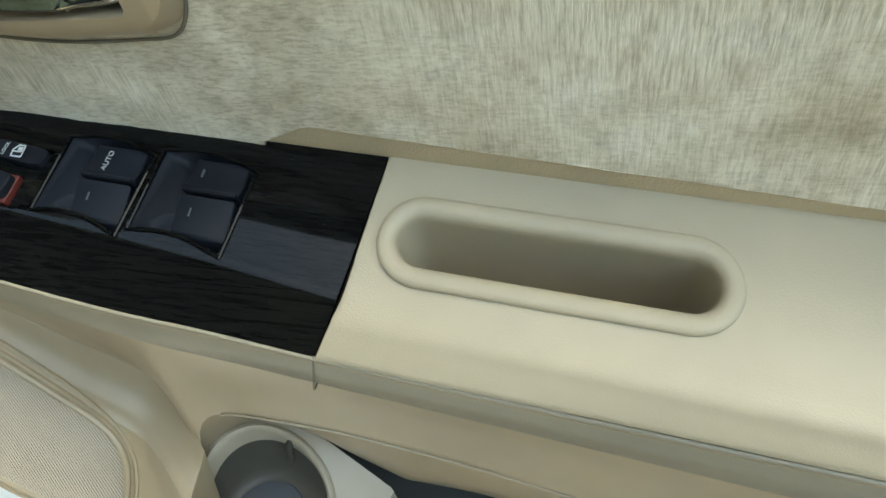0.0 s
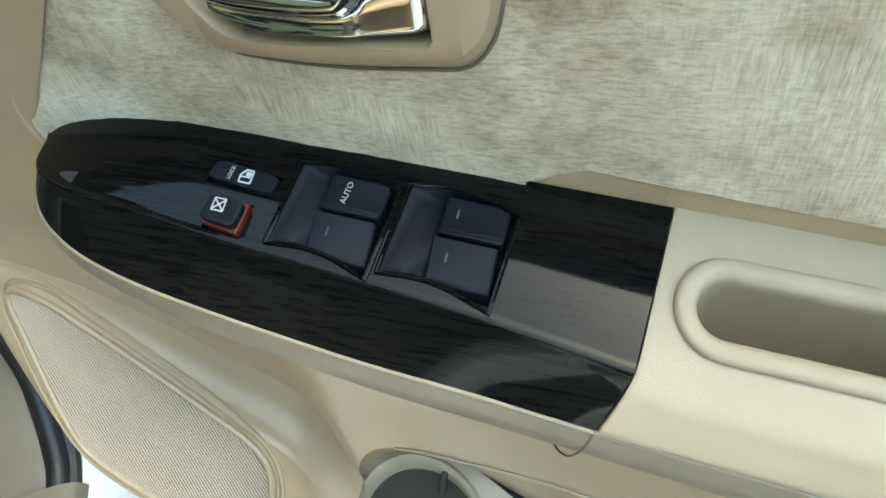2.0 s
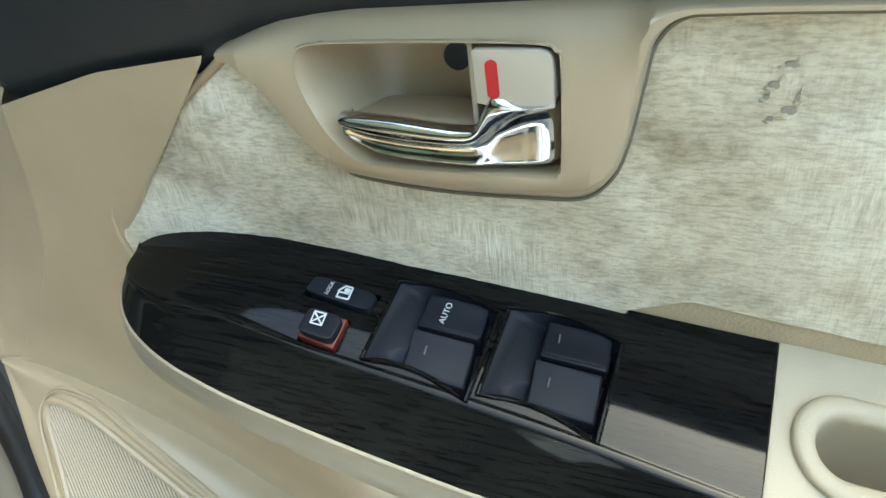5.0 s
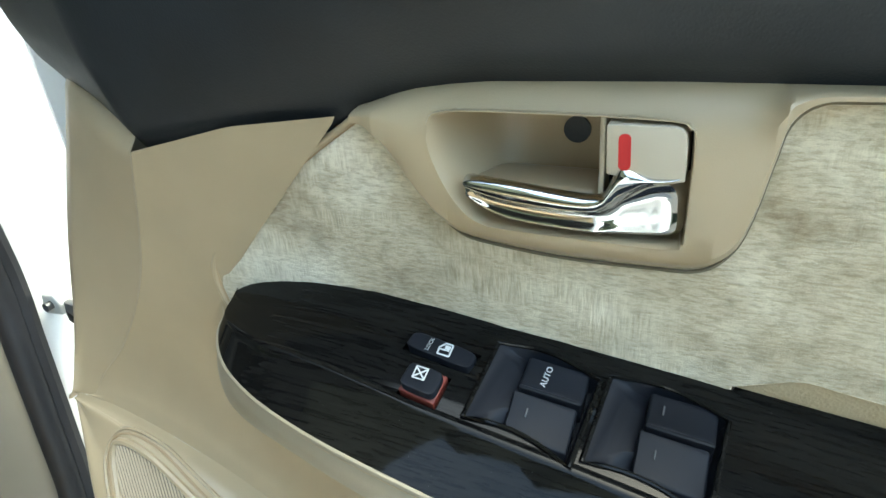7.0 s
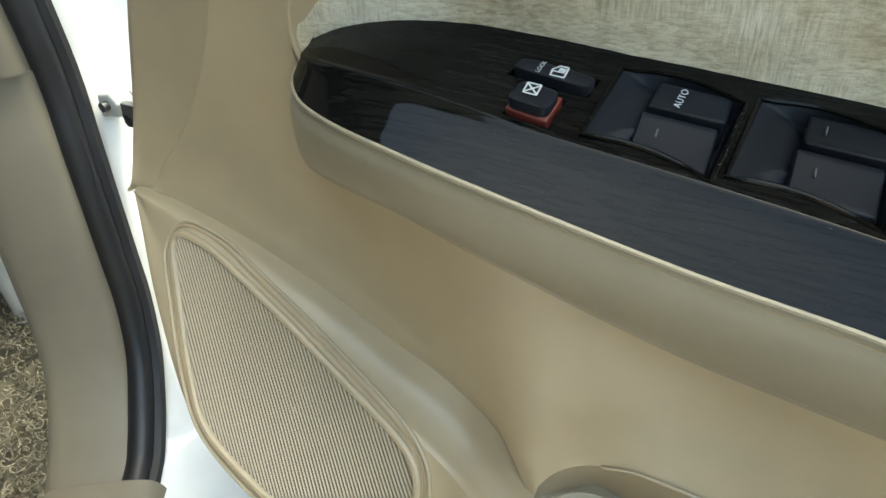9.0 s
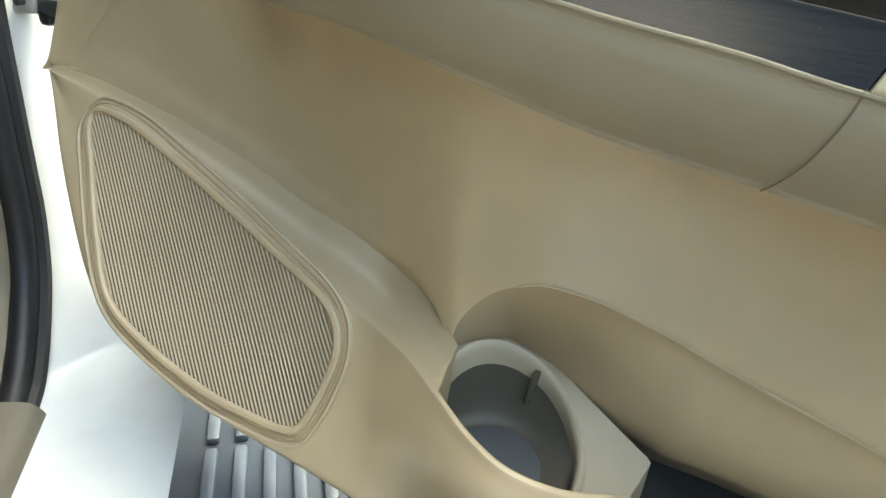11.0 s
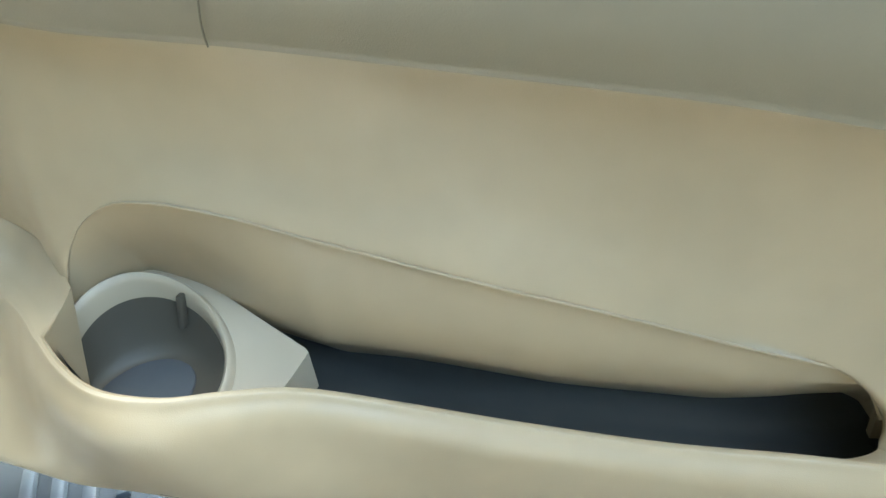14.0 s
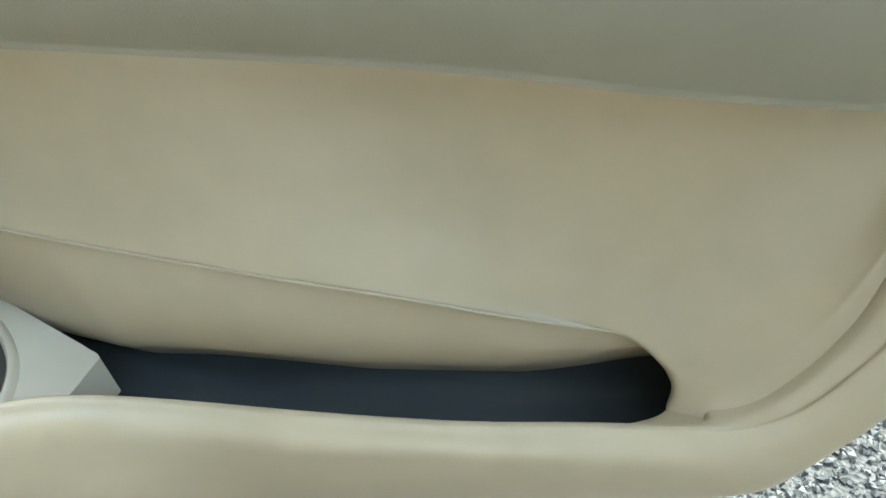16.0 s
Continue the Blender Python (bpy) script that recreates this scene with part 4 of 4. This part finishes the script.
TORN = [(-0.1295, 1.1311, 0.0022, 0.0012), (-0.1334, 1.1240, 0.0020, 0.0014), (-0.1354, 1.1196, 0.0011, 0.0010), (-0.1257, 1.1199, 0.0007, 0.0018), (-0.1274, 1.1150, 0.0026, 0.0018), (-0.1330, 1.1117, 0.0012, 0.0010)]
for k, (tx, tz, rx, rz) in enumerate(TORN):
    part("tear_hole", solid([(px, .1790, pz) for px, pz in ragged(tx, tz, rx, rz, k)], (0, 1, 0), 0, .002), HOLE_DARK, insert)
    part("torn_tuft", fluff(tx - rx * .7, tz - rz * 1.1, rx * 1.1, rz * .8, .0014, k + 20), VELOUR, insert)
    part("torn_tuft", fluff(tx + rx * .9, tz + rz * .9, rx * .5, rz * 1.4, .0010, k + 40), VELOUR, insert)

# handle bezel, running into the strip over the insert
BEZEL_LOW = [(-.354, 1.1315), (-.3455, 1.1285), (-.334, 1.115), (-.3195, 1.0945), (-.3065, 1.0825), (-.292, 1.0785), (-.256, 1.0755), (-.217, 1.0760), (-.1965, 1.0778),
             (-.1855, 1.0855), (-.180, 1.100), (-.1755, 1.125), (-.1725, 1.1395), (-.1645, 1.1478), (-.150, 1.1492), (-.10, 1.1492), (.10, 1.147), (.32, 1.144)]


def belt_z(x):
    return float(np.interp(x, [-.60, -.507, -.433, -.361, -.347, -.335, -.323, -.305, -.288, -.21, -.12, .05, .33], [1.142, 1.109, 1.126, 1.136, 1.140, 1.1440, 1.1470, 1.1495, 1.1510, 1.1525, 1.1525, 1.152, 1.150]))


def bezel():
    low_ = curve([(x, .1785, z) for x, z in BEZEL_LOW], 240)
    bm = bmesh.new()
    rows = []
    for x, y, z in low_:
        zt = belt_z(x) + .001
        h = max(zt - z, .0015)
        e = min(.0075, h * .4)
        lift = min(1.0, h / .02)
        rows.append([(x, .1840, z), (x, .1800, z), (x, .1770 - .001 * lift, z + e * .12), (x, .1742 - .0042 * lift, z + e * .42), (x, .1722 - .0055 * lift, z + e),
                     (x, .1712 - .006 * lift, z + h * .34), (x, .1712 - .006 * lift, z + h * .70), (x, .1714 - .0048 * lift, z + h * .80), (x, .1722 - .0018 * lift, z + h * .89), (x, .1745 + .0012 * lift, z + h * .96), (x, .1785, zt), (x, .1840, zt + .002)])
    bm = sheet(rows, closed_u=True)
    bm.verts.ensure_lookup_table()
    m = len(rows[0])
    bm.faces.new(bm.verts[:m])
    bm.faces.new(bm.verts[-m:])
    bmesh.ops.recalc_face_normals(bm, faces=bm.faces)
    return bm


bez = part("handle_bezel", bezel(), BEIGE, door, "beige plastic bezel round the inner door handle", 45)
cut(bez, [solid([(-.255 + (p[0] + .255) * 1.018, .15, 1.116 + (p[2] - 1.116) * 1.018) for p in loop([(x, 0, z) for x, z in CAVITY], 96)], (0, 1, 0), 0, .05)])


# Dark cord along the bezel's edge stands in for its shadow line.
part("bezel_shade", tube(curve([(x, .1790, z - float(np.interp(x, [-.345, -.31, -.195, -.183], [.0013, .0040, .0040, .0013]))) for x, z in BEZEL_LOW[1:]], 220), .0009, 6), SEAM, bez)


def bowl():
    """Hollow behind the handle: rounded lip, a broad slope on the hinge side, steep sides elsewhere."""
    ring = loop(np.array([(x, 0, z) for x, z in CAVITY]), 96)
    c = np.array((-.255, 0, 1.116))
    rows = []
    for k, y, more in ((1.042, .1672, 0), (1.030, .1657, 0), (1.016, .1657, 0), (1.004, .1672, .008), (.995, .1705, .03), (.985, .1770, .08), (.97, .186, .15), (.95, .1975, .23), (.90, .2035, .30), (.80, .2055, .36)):
        row = []
        for p in ring:
            left = min(1.0, max(0.0, (-.262 - p[0]) / .04))
            kk = k - more * left
            low_ = 1.0 if p[2] > 1.10 else .6
            d = (p - c) * np.array((1 + (kk - 1) * (1 if k < 1 else .55 + .45 * left), 1, 1 + (k - 1) * low_))
            row.append(c + d + np.array((0, y, 0)))
        rows.append(row)
    bm = sheet(rows, closed_u=True)
    bm.verts.ensure_lookup_table()
    m = len(rows[0])
    bm.faces.new(bm.verts[-m:])
    return bm


part("handle_bowl", bowl(), BEIGE, bez, "", 50)
part("screw_recess", solid([(-.2555 + .0062 * math.cos(a), .2040, 1.1245 + .0062 * math.sin(a)) for a in np.linspace(0, 2 * math.pi, 25)[:-1]], (0, 1, 0), 0, .003), BLACK_SOFT, bez, "dark screw hole")
part("bowl_shelf", block((-.304, .176, 1.092), (-.2386, .2045, 1.1075), .0045, 4), BEIGE, bez)
part("knob_frame", block((-.2385, .170, 1.0905), (-.2362, .204, 1.1415), .0006), BEIGE_LID, bez)
# Near-black block fills the gap; its colour stands in for the shade there.
part("handle_gap_shade", block((-.2362, .1800, 1.0895), (-.2036, .203, 1.1418), .001), DARK, bez, "dark block for the shade in the gap behind the lever")


LEVER = [(-.2968, 1.1118, 1.1090, 1.1062, .0045), (-.2950, 1.1138, 1.1080, 1.1028, .0015), (-.285, 1.1138, 1.1060, 1.0972, 0), (-.271, 1.1130, 1.1045, 1.0945, -.0008), (-.252, 1.1113, 1.1035, 1.0936, -.0012), (-.240, 1.1108, 1.1038, 1.0932, -.0010),
         (-.2350, 1.1124, 1.1055, 1.0932, -.0004), (-.2315, 1.1195, 1.1080, 1.0932, .0004), (-.2282, 1.1238, 1.1115, 1.0932, .0010), (-.222, 1.1226, 1.1150, 1.0932, .0016), (-.217, 1.1206, 1.1172, 1.0934, .0020), (-.210, 1.1208, 1.1185, 1.0940, .0026),
         (-.2056, 1.1216, 1.1195, 1.0952, .0044), (-.2038, 1.1212, 1.1192, 1.0980, .0075)]


def lever():
    """Chrome pull lever: a rounded bar over a hollowed grip face, rising into a block at the pivot end."""
    rows = []
    for x, zt, zm, zb, back_ in curve(LEVER, 110):
        y = .1610 + back_
        bar, grip = zt - zm, zm - zb
        hollow = .0062 * min(1.0, grip / .010)
        prof = [(x, y + .0125, zt - .0030), (x, y + .0075, zt - .0004), (x, y + .0038, zt), (x, y + .0004, zt - bar * .28), (x, y, zt - bar * .55), (x, y + .0016, zt - bar * .88), (x, y + .0036, zm - grip * .05),
                (x, y + hollow, zm - grip * .28), (x, y + hollow, zm - grip * .55), (x, y + hollow * .72 + .0006, zm - grip * .80), (x, y + .0048, zb + grip * .06), (x, y + .0066, zb - .0004), (x, y + .0095, zb + .0006), (x, y + .0130, zb + .004)]
        rows.append(curve(prof, 53))
    bm = sheet(rows, closed_u=True)
    bm.verts.ensure_lookup_table()
    bm.faces.new(bm.verts[:53])
    bm.faces.new(bm.verts[-53:])
    return bm


part("door_handle", lever(), CHROME, bez, "polished chrome inner door lever", 60)


def knob():
    """Lock knob: rounded beige block."""
    bm = solid([(-.2345, .168, 1.1205), (-.2350, .168, 1.1400), (-.2342, .168, 1.1408), (-.2100, .168, 1.1408), (-.2072, .168, 1.1398), (-.2058, .168, 1.1375), (-.2052, .168, 1.1330), (-.2050, .168, 1.1195), (-.2145, .168, 1.1172)], (0, 1, 0), -.0035, .026)
    return softened(bm, .0042, 5, 35)


part("lock_knob", knob(), BEIGE_LID, bez, "satin beige door lock knob")
mark = [(-.2276 + .0024 * math.cos(a) - (.0002 if math.sin(a) > 0 else 0), .1643, 1.1300 + (.0052 if math.sin(a) > 0 else -.0052) + .0022 * math.sin(a)) for a in np.linspace(0, 2 * math.pi, 20, endpoint=False)]
part("lock_mark_red", solid(mark, (0, 1, 0), -.0002, .001), RED_MARK, bez, "red unlocked mark")

# black upper trim under the window
def upper_trim():
    xs = np.concatenate([np.linspace(-.600, -.50, 14), np.linspace(-.49, .34, 70)])
    rows = []
    for x in xs:
        zb = belt_z(x)
        if x < -.507:
            zb = 1.109 + (-.507 - x) * .36 + .005 * math.sin(math.pi * min(1.0, (-.507 - x) / .085))
        side = max(0.0, (-.507 - x)) * .30
        prof = [(x, .186 + side, zb - .012), (x, .1795 + side, zb + .0005), (x, .1755 + side, zb + .006), (x, .169 + side, 1.168 + (zb - 1.155) * .8), (x, .160 + side, 1.186 + (zb - 1.155) * .5), (x, .155 + side, 1.205), (x, .158 + side, 1.230),
                (x, .170 + side, 1.256), (x, .19 + side, 1.272), (x, .225 + side, 1.278), (x, .25 + side, 1.275)]
        rows.append(curve(prof, 31))
    return sheet(rows)


part("upper_trim", upper_trim(), BLACK_SOFT, door, "matt black soft-touch trim under the window line", 60)
# steel shell behind the lining
shell = block((-.655, .222, .60), (.335, .30, 1.275), .012, 3)
part("door_shell", shell, PAINT, door, "white painted steel outer door shell")

# ---------------------------------------------------------------- car body by the hinge
AL = Vector((.56, -.83, 0)).normalized()          # along the car, rearward
IN = Vector((-.83, -.56, 0)).normalized()         # into the cabin
body = thing("car", (-.95, .2, .40), "white car with beige footwell trim beside its open door", "car")
SEAL = [(-.780, .196, 1.25), (-.784, .199, 1.10), (-.787, .203, .987), (-.787, .202, .938), (-.783, .195, .887), (-.773, .180, .778), (-.767, .172, .728), (-.756, .155, .676), (-.740, .131, .639), (-.720, .102, .609), (-.702, .075, .592), (-.66, .013, .584), (-.55, -.15, .582), (-.30, -.52, .582)]
seal_line = curve(SEAL, 160)
part("weatherstrip", tube(seal_line, .0150, 12, False, 1.0), RUBBER, body, "black rubber door weatherstrip")
part("weatherstrip_lip", tube(seal_line + np.array(AL) * -.004 - np.array(IN) * .014, .0085, 8), RUBBER, body)
S = np.array(seal_line)
out_, fw = -np.array(IN), -np.array(AL)
jamb_rows = []
for k, p in enumerate(S):
    vert = float(np.clip((p[2] - .50) / .08, 0, 1))
    down = np.array((0, 0, -1.0))
    away = fw * vert + down * (1 - vert)
    away = away / np.linalg.norm(away)
    jamb_rows.append([p + away * .006 + out_ * -.03, p + away * .012 + out_ * .004, p + away * .022 + out_ * .022, p + away * .045 + out_ * .05, p + away * .065 + out_ * .095, p + away * .075 + out_ * .125,
                      p + away * .105 + out_ * .14, p + away * .20 + out_ * .145, p + away * .5 + out_ * .10])
part("hinge_pillar", sheet([curve(r, 33) for r in jamb_rows]), PAINT, body, "white painted hinge pillar and sill", 60)
trim_rows = []
for k, p in enumerate(S):
    vert = float(np.clip((p[2] - .50) / .08, 0, 1))
    inw = -fw * vert + np.array((0, 0, 1.0)) * (1 - vert)
    ins = np.array(IN)
    trim_rows.append([p + inw * .004 + ins * .004, p + inw * .018 + ins * .012, p + inw * .026 + ins * .035, p + inw * .030 + ins * .065, p + inw * .026 + ins * .088 - np.array((0, 0, .004)), p + inw * .012 + ins * .098 - np.array((0, 0, .05))])
# Kick, pillar and scuff trim: beige darkened, footwell shade put into the colour.
part("kick_trim", sheet([curve(r, 15) for r in trim_rows[30:130]]), KICK, body, "beige plastic kick panel inside the weatherstrip", 60)
part("pillar_trim", sheet([curve(r + np.array(IN) * .004 + np.array(AL) * .006, 15) for r in np.array(trim_rows[:31])]), KICK, body, "", 60)
scuff_rows = []
for p in S[125:]:
    scuff_rows.append([p + np.array((0, 0, -.014)) + out_ * .032, p + np.array((0, 0, .004)) + out_ * .026, p + np.array((0, 0, .014)) + out_ * .012, p + np.array((0, 0, .016)) - out_ * .03, p + np.array((0, 0, .008)) - out_ * .09, p + np.array((0, 0, -.06)) - out_ * .11])
part("scuff_plate", sheet([curve(r, 13) for r in scuff_rows]), KICK, body, "beige plastic door sill scuff plate", 50)


def slab_along(origin, length, width, z0, z1, soft=.004):
    """A block whose long side runs with the car."""
    o = Vector(origin)
    pts = [o, o + AL * length, o + AL * length - IN * width, o - IN * width]
    return softened(solid([(p.x, p.y, z0) for p in pts], (0, 0, 1), 0, z1 - z0), soft, 2)


part("cabin_floor", slab_along((-.95 + IN.x * .9, .55 + IN.y * .9, 0), 2.6, .86, .34, .38), BLACK_SOFT, body, "dark cabin floor")
part("firewall", slab_along((-.99 + IN.x * .9, .62 + IN.y * .9, 0), .05, .86, .38, 1.3), BLACK_SOFT, body, "dark footwell wall")
part("rocker", slab_along((-1.10 + IN.x * .06, .66 + IN.y * .06, 0), 1.9, .13, .36, .45, .02), PAINT, body, "white painted rocker panel")

# door check strap between pillar and door
link = thing("door_check", (-.74, .235, .90), "zinc door check strap with a black rubber stop", "door check")
part("strap", softened(solid([(-.785, .236, .921), (-.60, .215, .925), (-.60, .215, .911), (-.785, .236, .906)], (.1, 1, 0), -.004, .004), .002, 2), DARK_STEEL, link)
part("rubber_stop", tube(curve([(-.790, .238, .920), (-.787, .237, .914), (-.783, .236, .906)], 8), .009, 10), RUBBER, link)
part("strap_clip", softened(solid([(-.775, .224, .905), (-.770, .224, .928), (-.752, .224, .931), (-.744, .224, .920), (-.748, .224, .908)], (0, 1, 0), 0, .020), .003, 3), ZINC, link)
part("strap_pin", tube(np.array([(-.7585, .218, .9190), (-.7585, .234, .9190), (-.7585, .250, .9190)]), .0045, 12), DARK_STEEL, link)
part("strap_roller", block((-.748, .226, .898), (-.735, .244, .912), .004, 2), RUBBER, link)

# ---------------------------------------------------------------- running board and ground
BOARD0 = Vector((-1.02, .76, 0))
board = thing("running_board", (-.75, .33, .36), "grey ribbed plastic running board along the car sill", "running board")
part("board_deck", slab_along(BOARD0 + IN * .06, 2.2, .245, .355, .392, .008), STEP_PLASTIC, board)
part("board_edge", slab_along(BOARD0 - IN * .186, 2.2, .022, .345, .396, .008), STEP_PLASTIC, board)
for row in range(9):
    for col in range(5):
        # Ribs are a paler grey than the deck.
        o = BOARD0 + AL * (.05 + row * .118) - IN * (.014 + col * .0355)
        rib = slab_along((o.x, o.y, 0), .104, .0165, .391, .4035, .0040)
        part("rib", rib, STEP_RIB, board)
part("board_bracket", slab_along(BOARD0 + IN * .12 + AL * .5, .05, .16, .35, .37), STEP_PLASTIC, board)
part("board_bracket", slab_along(BOARD0 + IN * .12 + AL * 1.4, .05, .16, .35, .37), STEP_PLASTIC, board)

gm = bmesh.new()
bmesh.ops.create_grid(gm, x_segments=2, y_segments=2, size=600)
solo("ground", gm, GRAVEL, "pale grey loose gravel ground in sunlight", "ground", "structure")


def pebbles(spots, count, seed):
    rng = random.Random(seed)
    verts, faces = [], []
    unit = [(1, 0, 0), (-1, 0, 0), (0, 1, 0), (0, -1, 0), (0, 0, 1), (0, 0, -1)]
    tri = [(0, 2, 4), (2, 1, 4), (1, 3, 4), (3, 0, 4), (2, 0, 5), (1, 2, 5), (3, 1, 5), (0, 3, 5)]
    for _ in range(count):
        x0, x1, y0, y1 = rng.choice(spots)
        spread, a = 1 + abs(rng.gauss(0, .35)), rng.uniform(0, 2 * math.pi)
        q = math.sqrt(rng.random()) * 1.25 * spread
        x, y = (x0 + x1) / 2 + (x1 - x0) / 2 * q * math.cos(a), (y0 + y1) / 2 + (y1 - y0) / 2 * q * math.sin(a)
        r = rng.uniform(.003, .010)
        m = Euler((rng.random() * 6, rng.random() * 6, rng.random() * 6)).to_matrix()
        n = len(verts)
        for u in unit:
            p = m @ Vector((u[0] * r, u[1] * r * rng.uniform(.6, 1), u[2] * r * rng.uniform(.5, .9)))
            verts.append((x + p.x, y + p.y, r * .4 + p.z))
        faces += [tuple(n + k for k in t) for t in tri]
    me = bpy.data.meshes.new("pebbles")
    me.from_pydata(verts, [], faces)
    me.materials.append(PEBBLE)
    return tagged(new("pebbles", me), "scattered small grey stones on the ground", "pebbles", "", "stuff")


pebbles([(-1.1, -.2, .35, 1.3), (.2, 1.1, .2, 1.2)], 40000, 3)

# coil mat in the footwell
mat_ob = thing("floor_mat", (-1.25, .25, .38), "beige vinyl coil floor mat in the footwell", "floor mat")


def mat_z(a):
    return .43 + .32 * max(0.0, (.42 - a) / .52) ** 1.3


def coils(count, seed):
    rng = random.Random(seed)
    verts, faces = [], []
    for _ in range(count):
        a, b = rng.uniform(-.10, .95), rng.uniform(.0, .42)
        o = Vector((-.93, .25, .0)) + AL * (a - .25) + IN * b
        z = mat_z(a) + .014 + rng.uniform(0, .010)
        r, w = rng.uniform(.004, .008), .0011
        turn = Euler((rng.uniform(-.9, .9), rng.uniform(-.9, .9), rng.random() * 6.3)).to_matrix()
        n0, steps = len(verts), 9
        span = rng.uniform(3.5, 6.0)
        for k in range(steps):
            t = span * k / (steps - 1)
            c = turn @ Vector((r * math.cos(t), r * math.sin(t), .002 * math.sin(t * 2)))
            d = turn @ Vector((math.cos(t), math.sin(t), 0))
            for off in (d * w, turn @ Vector((0, 0, w)), -d * w):
                q = o + c + off
                verts.append((q.x, q.y, z + c.z + off.z))
        for k in range(steps - 1):
            for j in range(3):
                faces.append((n0 + k * 3 + j, n0 + k * 3 + (j + 1) % 3, n0 + k * 3 + 3 + (j + 1) % 3, n0 + k * 3 + 3 + j))
    me = bpy.data.meshes.new("coils")
    me.from_pydata(verts, [], faces)
    me.materials.append(COIL)
    ob = new("coils", me)
    ob.parent = mat_ob
    ob.matrix_parent_inverse = Matrix.Translation(-mat_ob.location)
    return tagged(ob, kind="stuff")


coils(9000, 9)
back_rows = []
for a in np.linspace(-.12, .98, 24):
    o = Vector((-.93, .25, .0)) + AL * (a - .25)
    back_rows.append([(o.x, o.y, mat_z(a) - .06), (o.x, o.y, mat_z(a)), (o.x + IN.x * .43, o.y + IN.y * .43, mat_z(a)), (o.x + IN.x * .43, o.y + IN.y * .43, mat_z(a) - .06)])
part("backing", sheet(back_rows), COIL, mat_ob)

# the rest of the car: roof, far side and closed rear door, dark inside
# Unseen parts, added to block sky light and darken what the panel reflects.
def along(a, b, z):
    o = Vector((-.84, .19, z)) + AL * a + IN * b
    return (o.x, o.y, o.z)


part("car_roof", sheet([[along(a, b, z) for b, z in ((.10, 1.64), (.20, 1.74), (.4, 1.81), (.7, 1.84), (1.0, 1.82), (1.2, 1.75))] for a in np.linspace(.20, 3.2, 8)]), BLACK_SOFT, body, "unseen dark car roof, added to block sky")
part("far_side", sheet([[along(a, 1.35, z) for z in (.4, .7, .9, 1.08)] for a in (-.1, 1.5, 3.2)]), BLACK_SOFT, body, "dark far side of the cabin")
for a0, a1 in ((.30, .40), (1.05, 1.22), (2.2, 2.4)):
    part("far_pillar", softened(solid([along(a0, 1.30, 0), along(a1, 1.30, 0), along(a1, 1.37, 0), along(a0, 1.37, 0)], (0, 0, 1), 1.06, 1.74), .01, 2), BLACK_SOFT, body)
part("windscreen", sheet([[along(a, b, z) for b in (.0, .3, .7, 1.0, 1.3)] for a, z in ((-.42, 1.10), (-.2, 1.36), (.0, 1.60), (.2, 1.80))]), BLACK_SWITCH, body, "unseen dark windscreen, added to block light")
part("dashboard", softened(solid([along(-.15, .16, 0), along(.22, .16, 0), along(.22, 1.32, 0), along(-.15, 1.32, 0)], (0, 0, 1), .82, 1.10), .05, 3), BLACK_SOFT, body, "dark dashboard")
part("middle_pillar", softened(solid([along(1.08, .03, 0), along(1.22, .03, 0), along(1.22, .12, 0), along(1.08, .12, 0)], (0, 0, 1), .46, 1.70), .02, 3), PAINT, body, "white middle pillar")
part("rear_door", softened(solid([along(1.12, .02, 0), along(2.3, .02, 0), along(2.3, -.06, 0), along(1.12, -.06, 0)], (0, 0, 1), .46, 1.10), .02, 3), PAINT, body, "closed white rear door")
part("front_wing", softened(solid([along(-.16, .25, 0), along(-1.1, .25, 0), along(-1.1, -.10, 0), along(-.16, -.10, 0)], (0, 0, 1), .50, 1.05), .03, 3), PAINT, body, "white front wing")
part("driver_seat", softened(solid([along(.75, .30, 0), along(1.25, .30, 0), along(1.25, .80, 0), along(.75, .80, 0)], (0, 0, 1), .40, .78), .06, 4), BEIGE, body, "beige seat cushion")
part("seat_back", softened(solid([along(1.22, .30, 0), along(1.40, .30, 0), along(1.40, .80, 0), along(1.22, .80, 0)], (0, 0, 1), .60, 1.30), .06, 4), BEIGE, body, "beige seat backrest")


# dark ring added to block low sky light, seen only in reflections
def ring_wall(radius, n=72):
    """Uneven ring added to block sky, tall beyond the car and low elsewhere."""
    rng = random.Random(2)
    rows = []
    for z in (0, .35, .7, 1.0):
        row = []
        for a in np.linspace(0, 2 * math.pi, n, endpoint=False):
            r = radius + .8 * rng.uniform(-1, 1)
            rise = 20 + 51 * max(0.0, math.cos(a - radians(218))) ** 1.2
            h = radius * math.tan(radians(rise)) * (1 + (.12 * rng.uniform(-1, 1) if z > .9 else 0))
            row.append((r * math.cos(a), r * math.sin(a), h * z))
        rows.append(row)
    return sheet(rows, closed_u=True)


RING_DARK = plastic("dark_ring", (0.045, 0.055, 0.03), 0.9, 30.0, 0.5, 0.4)
solo("backdrop", ring_wall(8.0), RING_DARK, "unseen dark ring added to block low sky light", "backdrop", "structure")
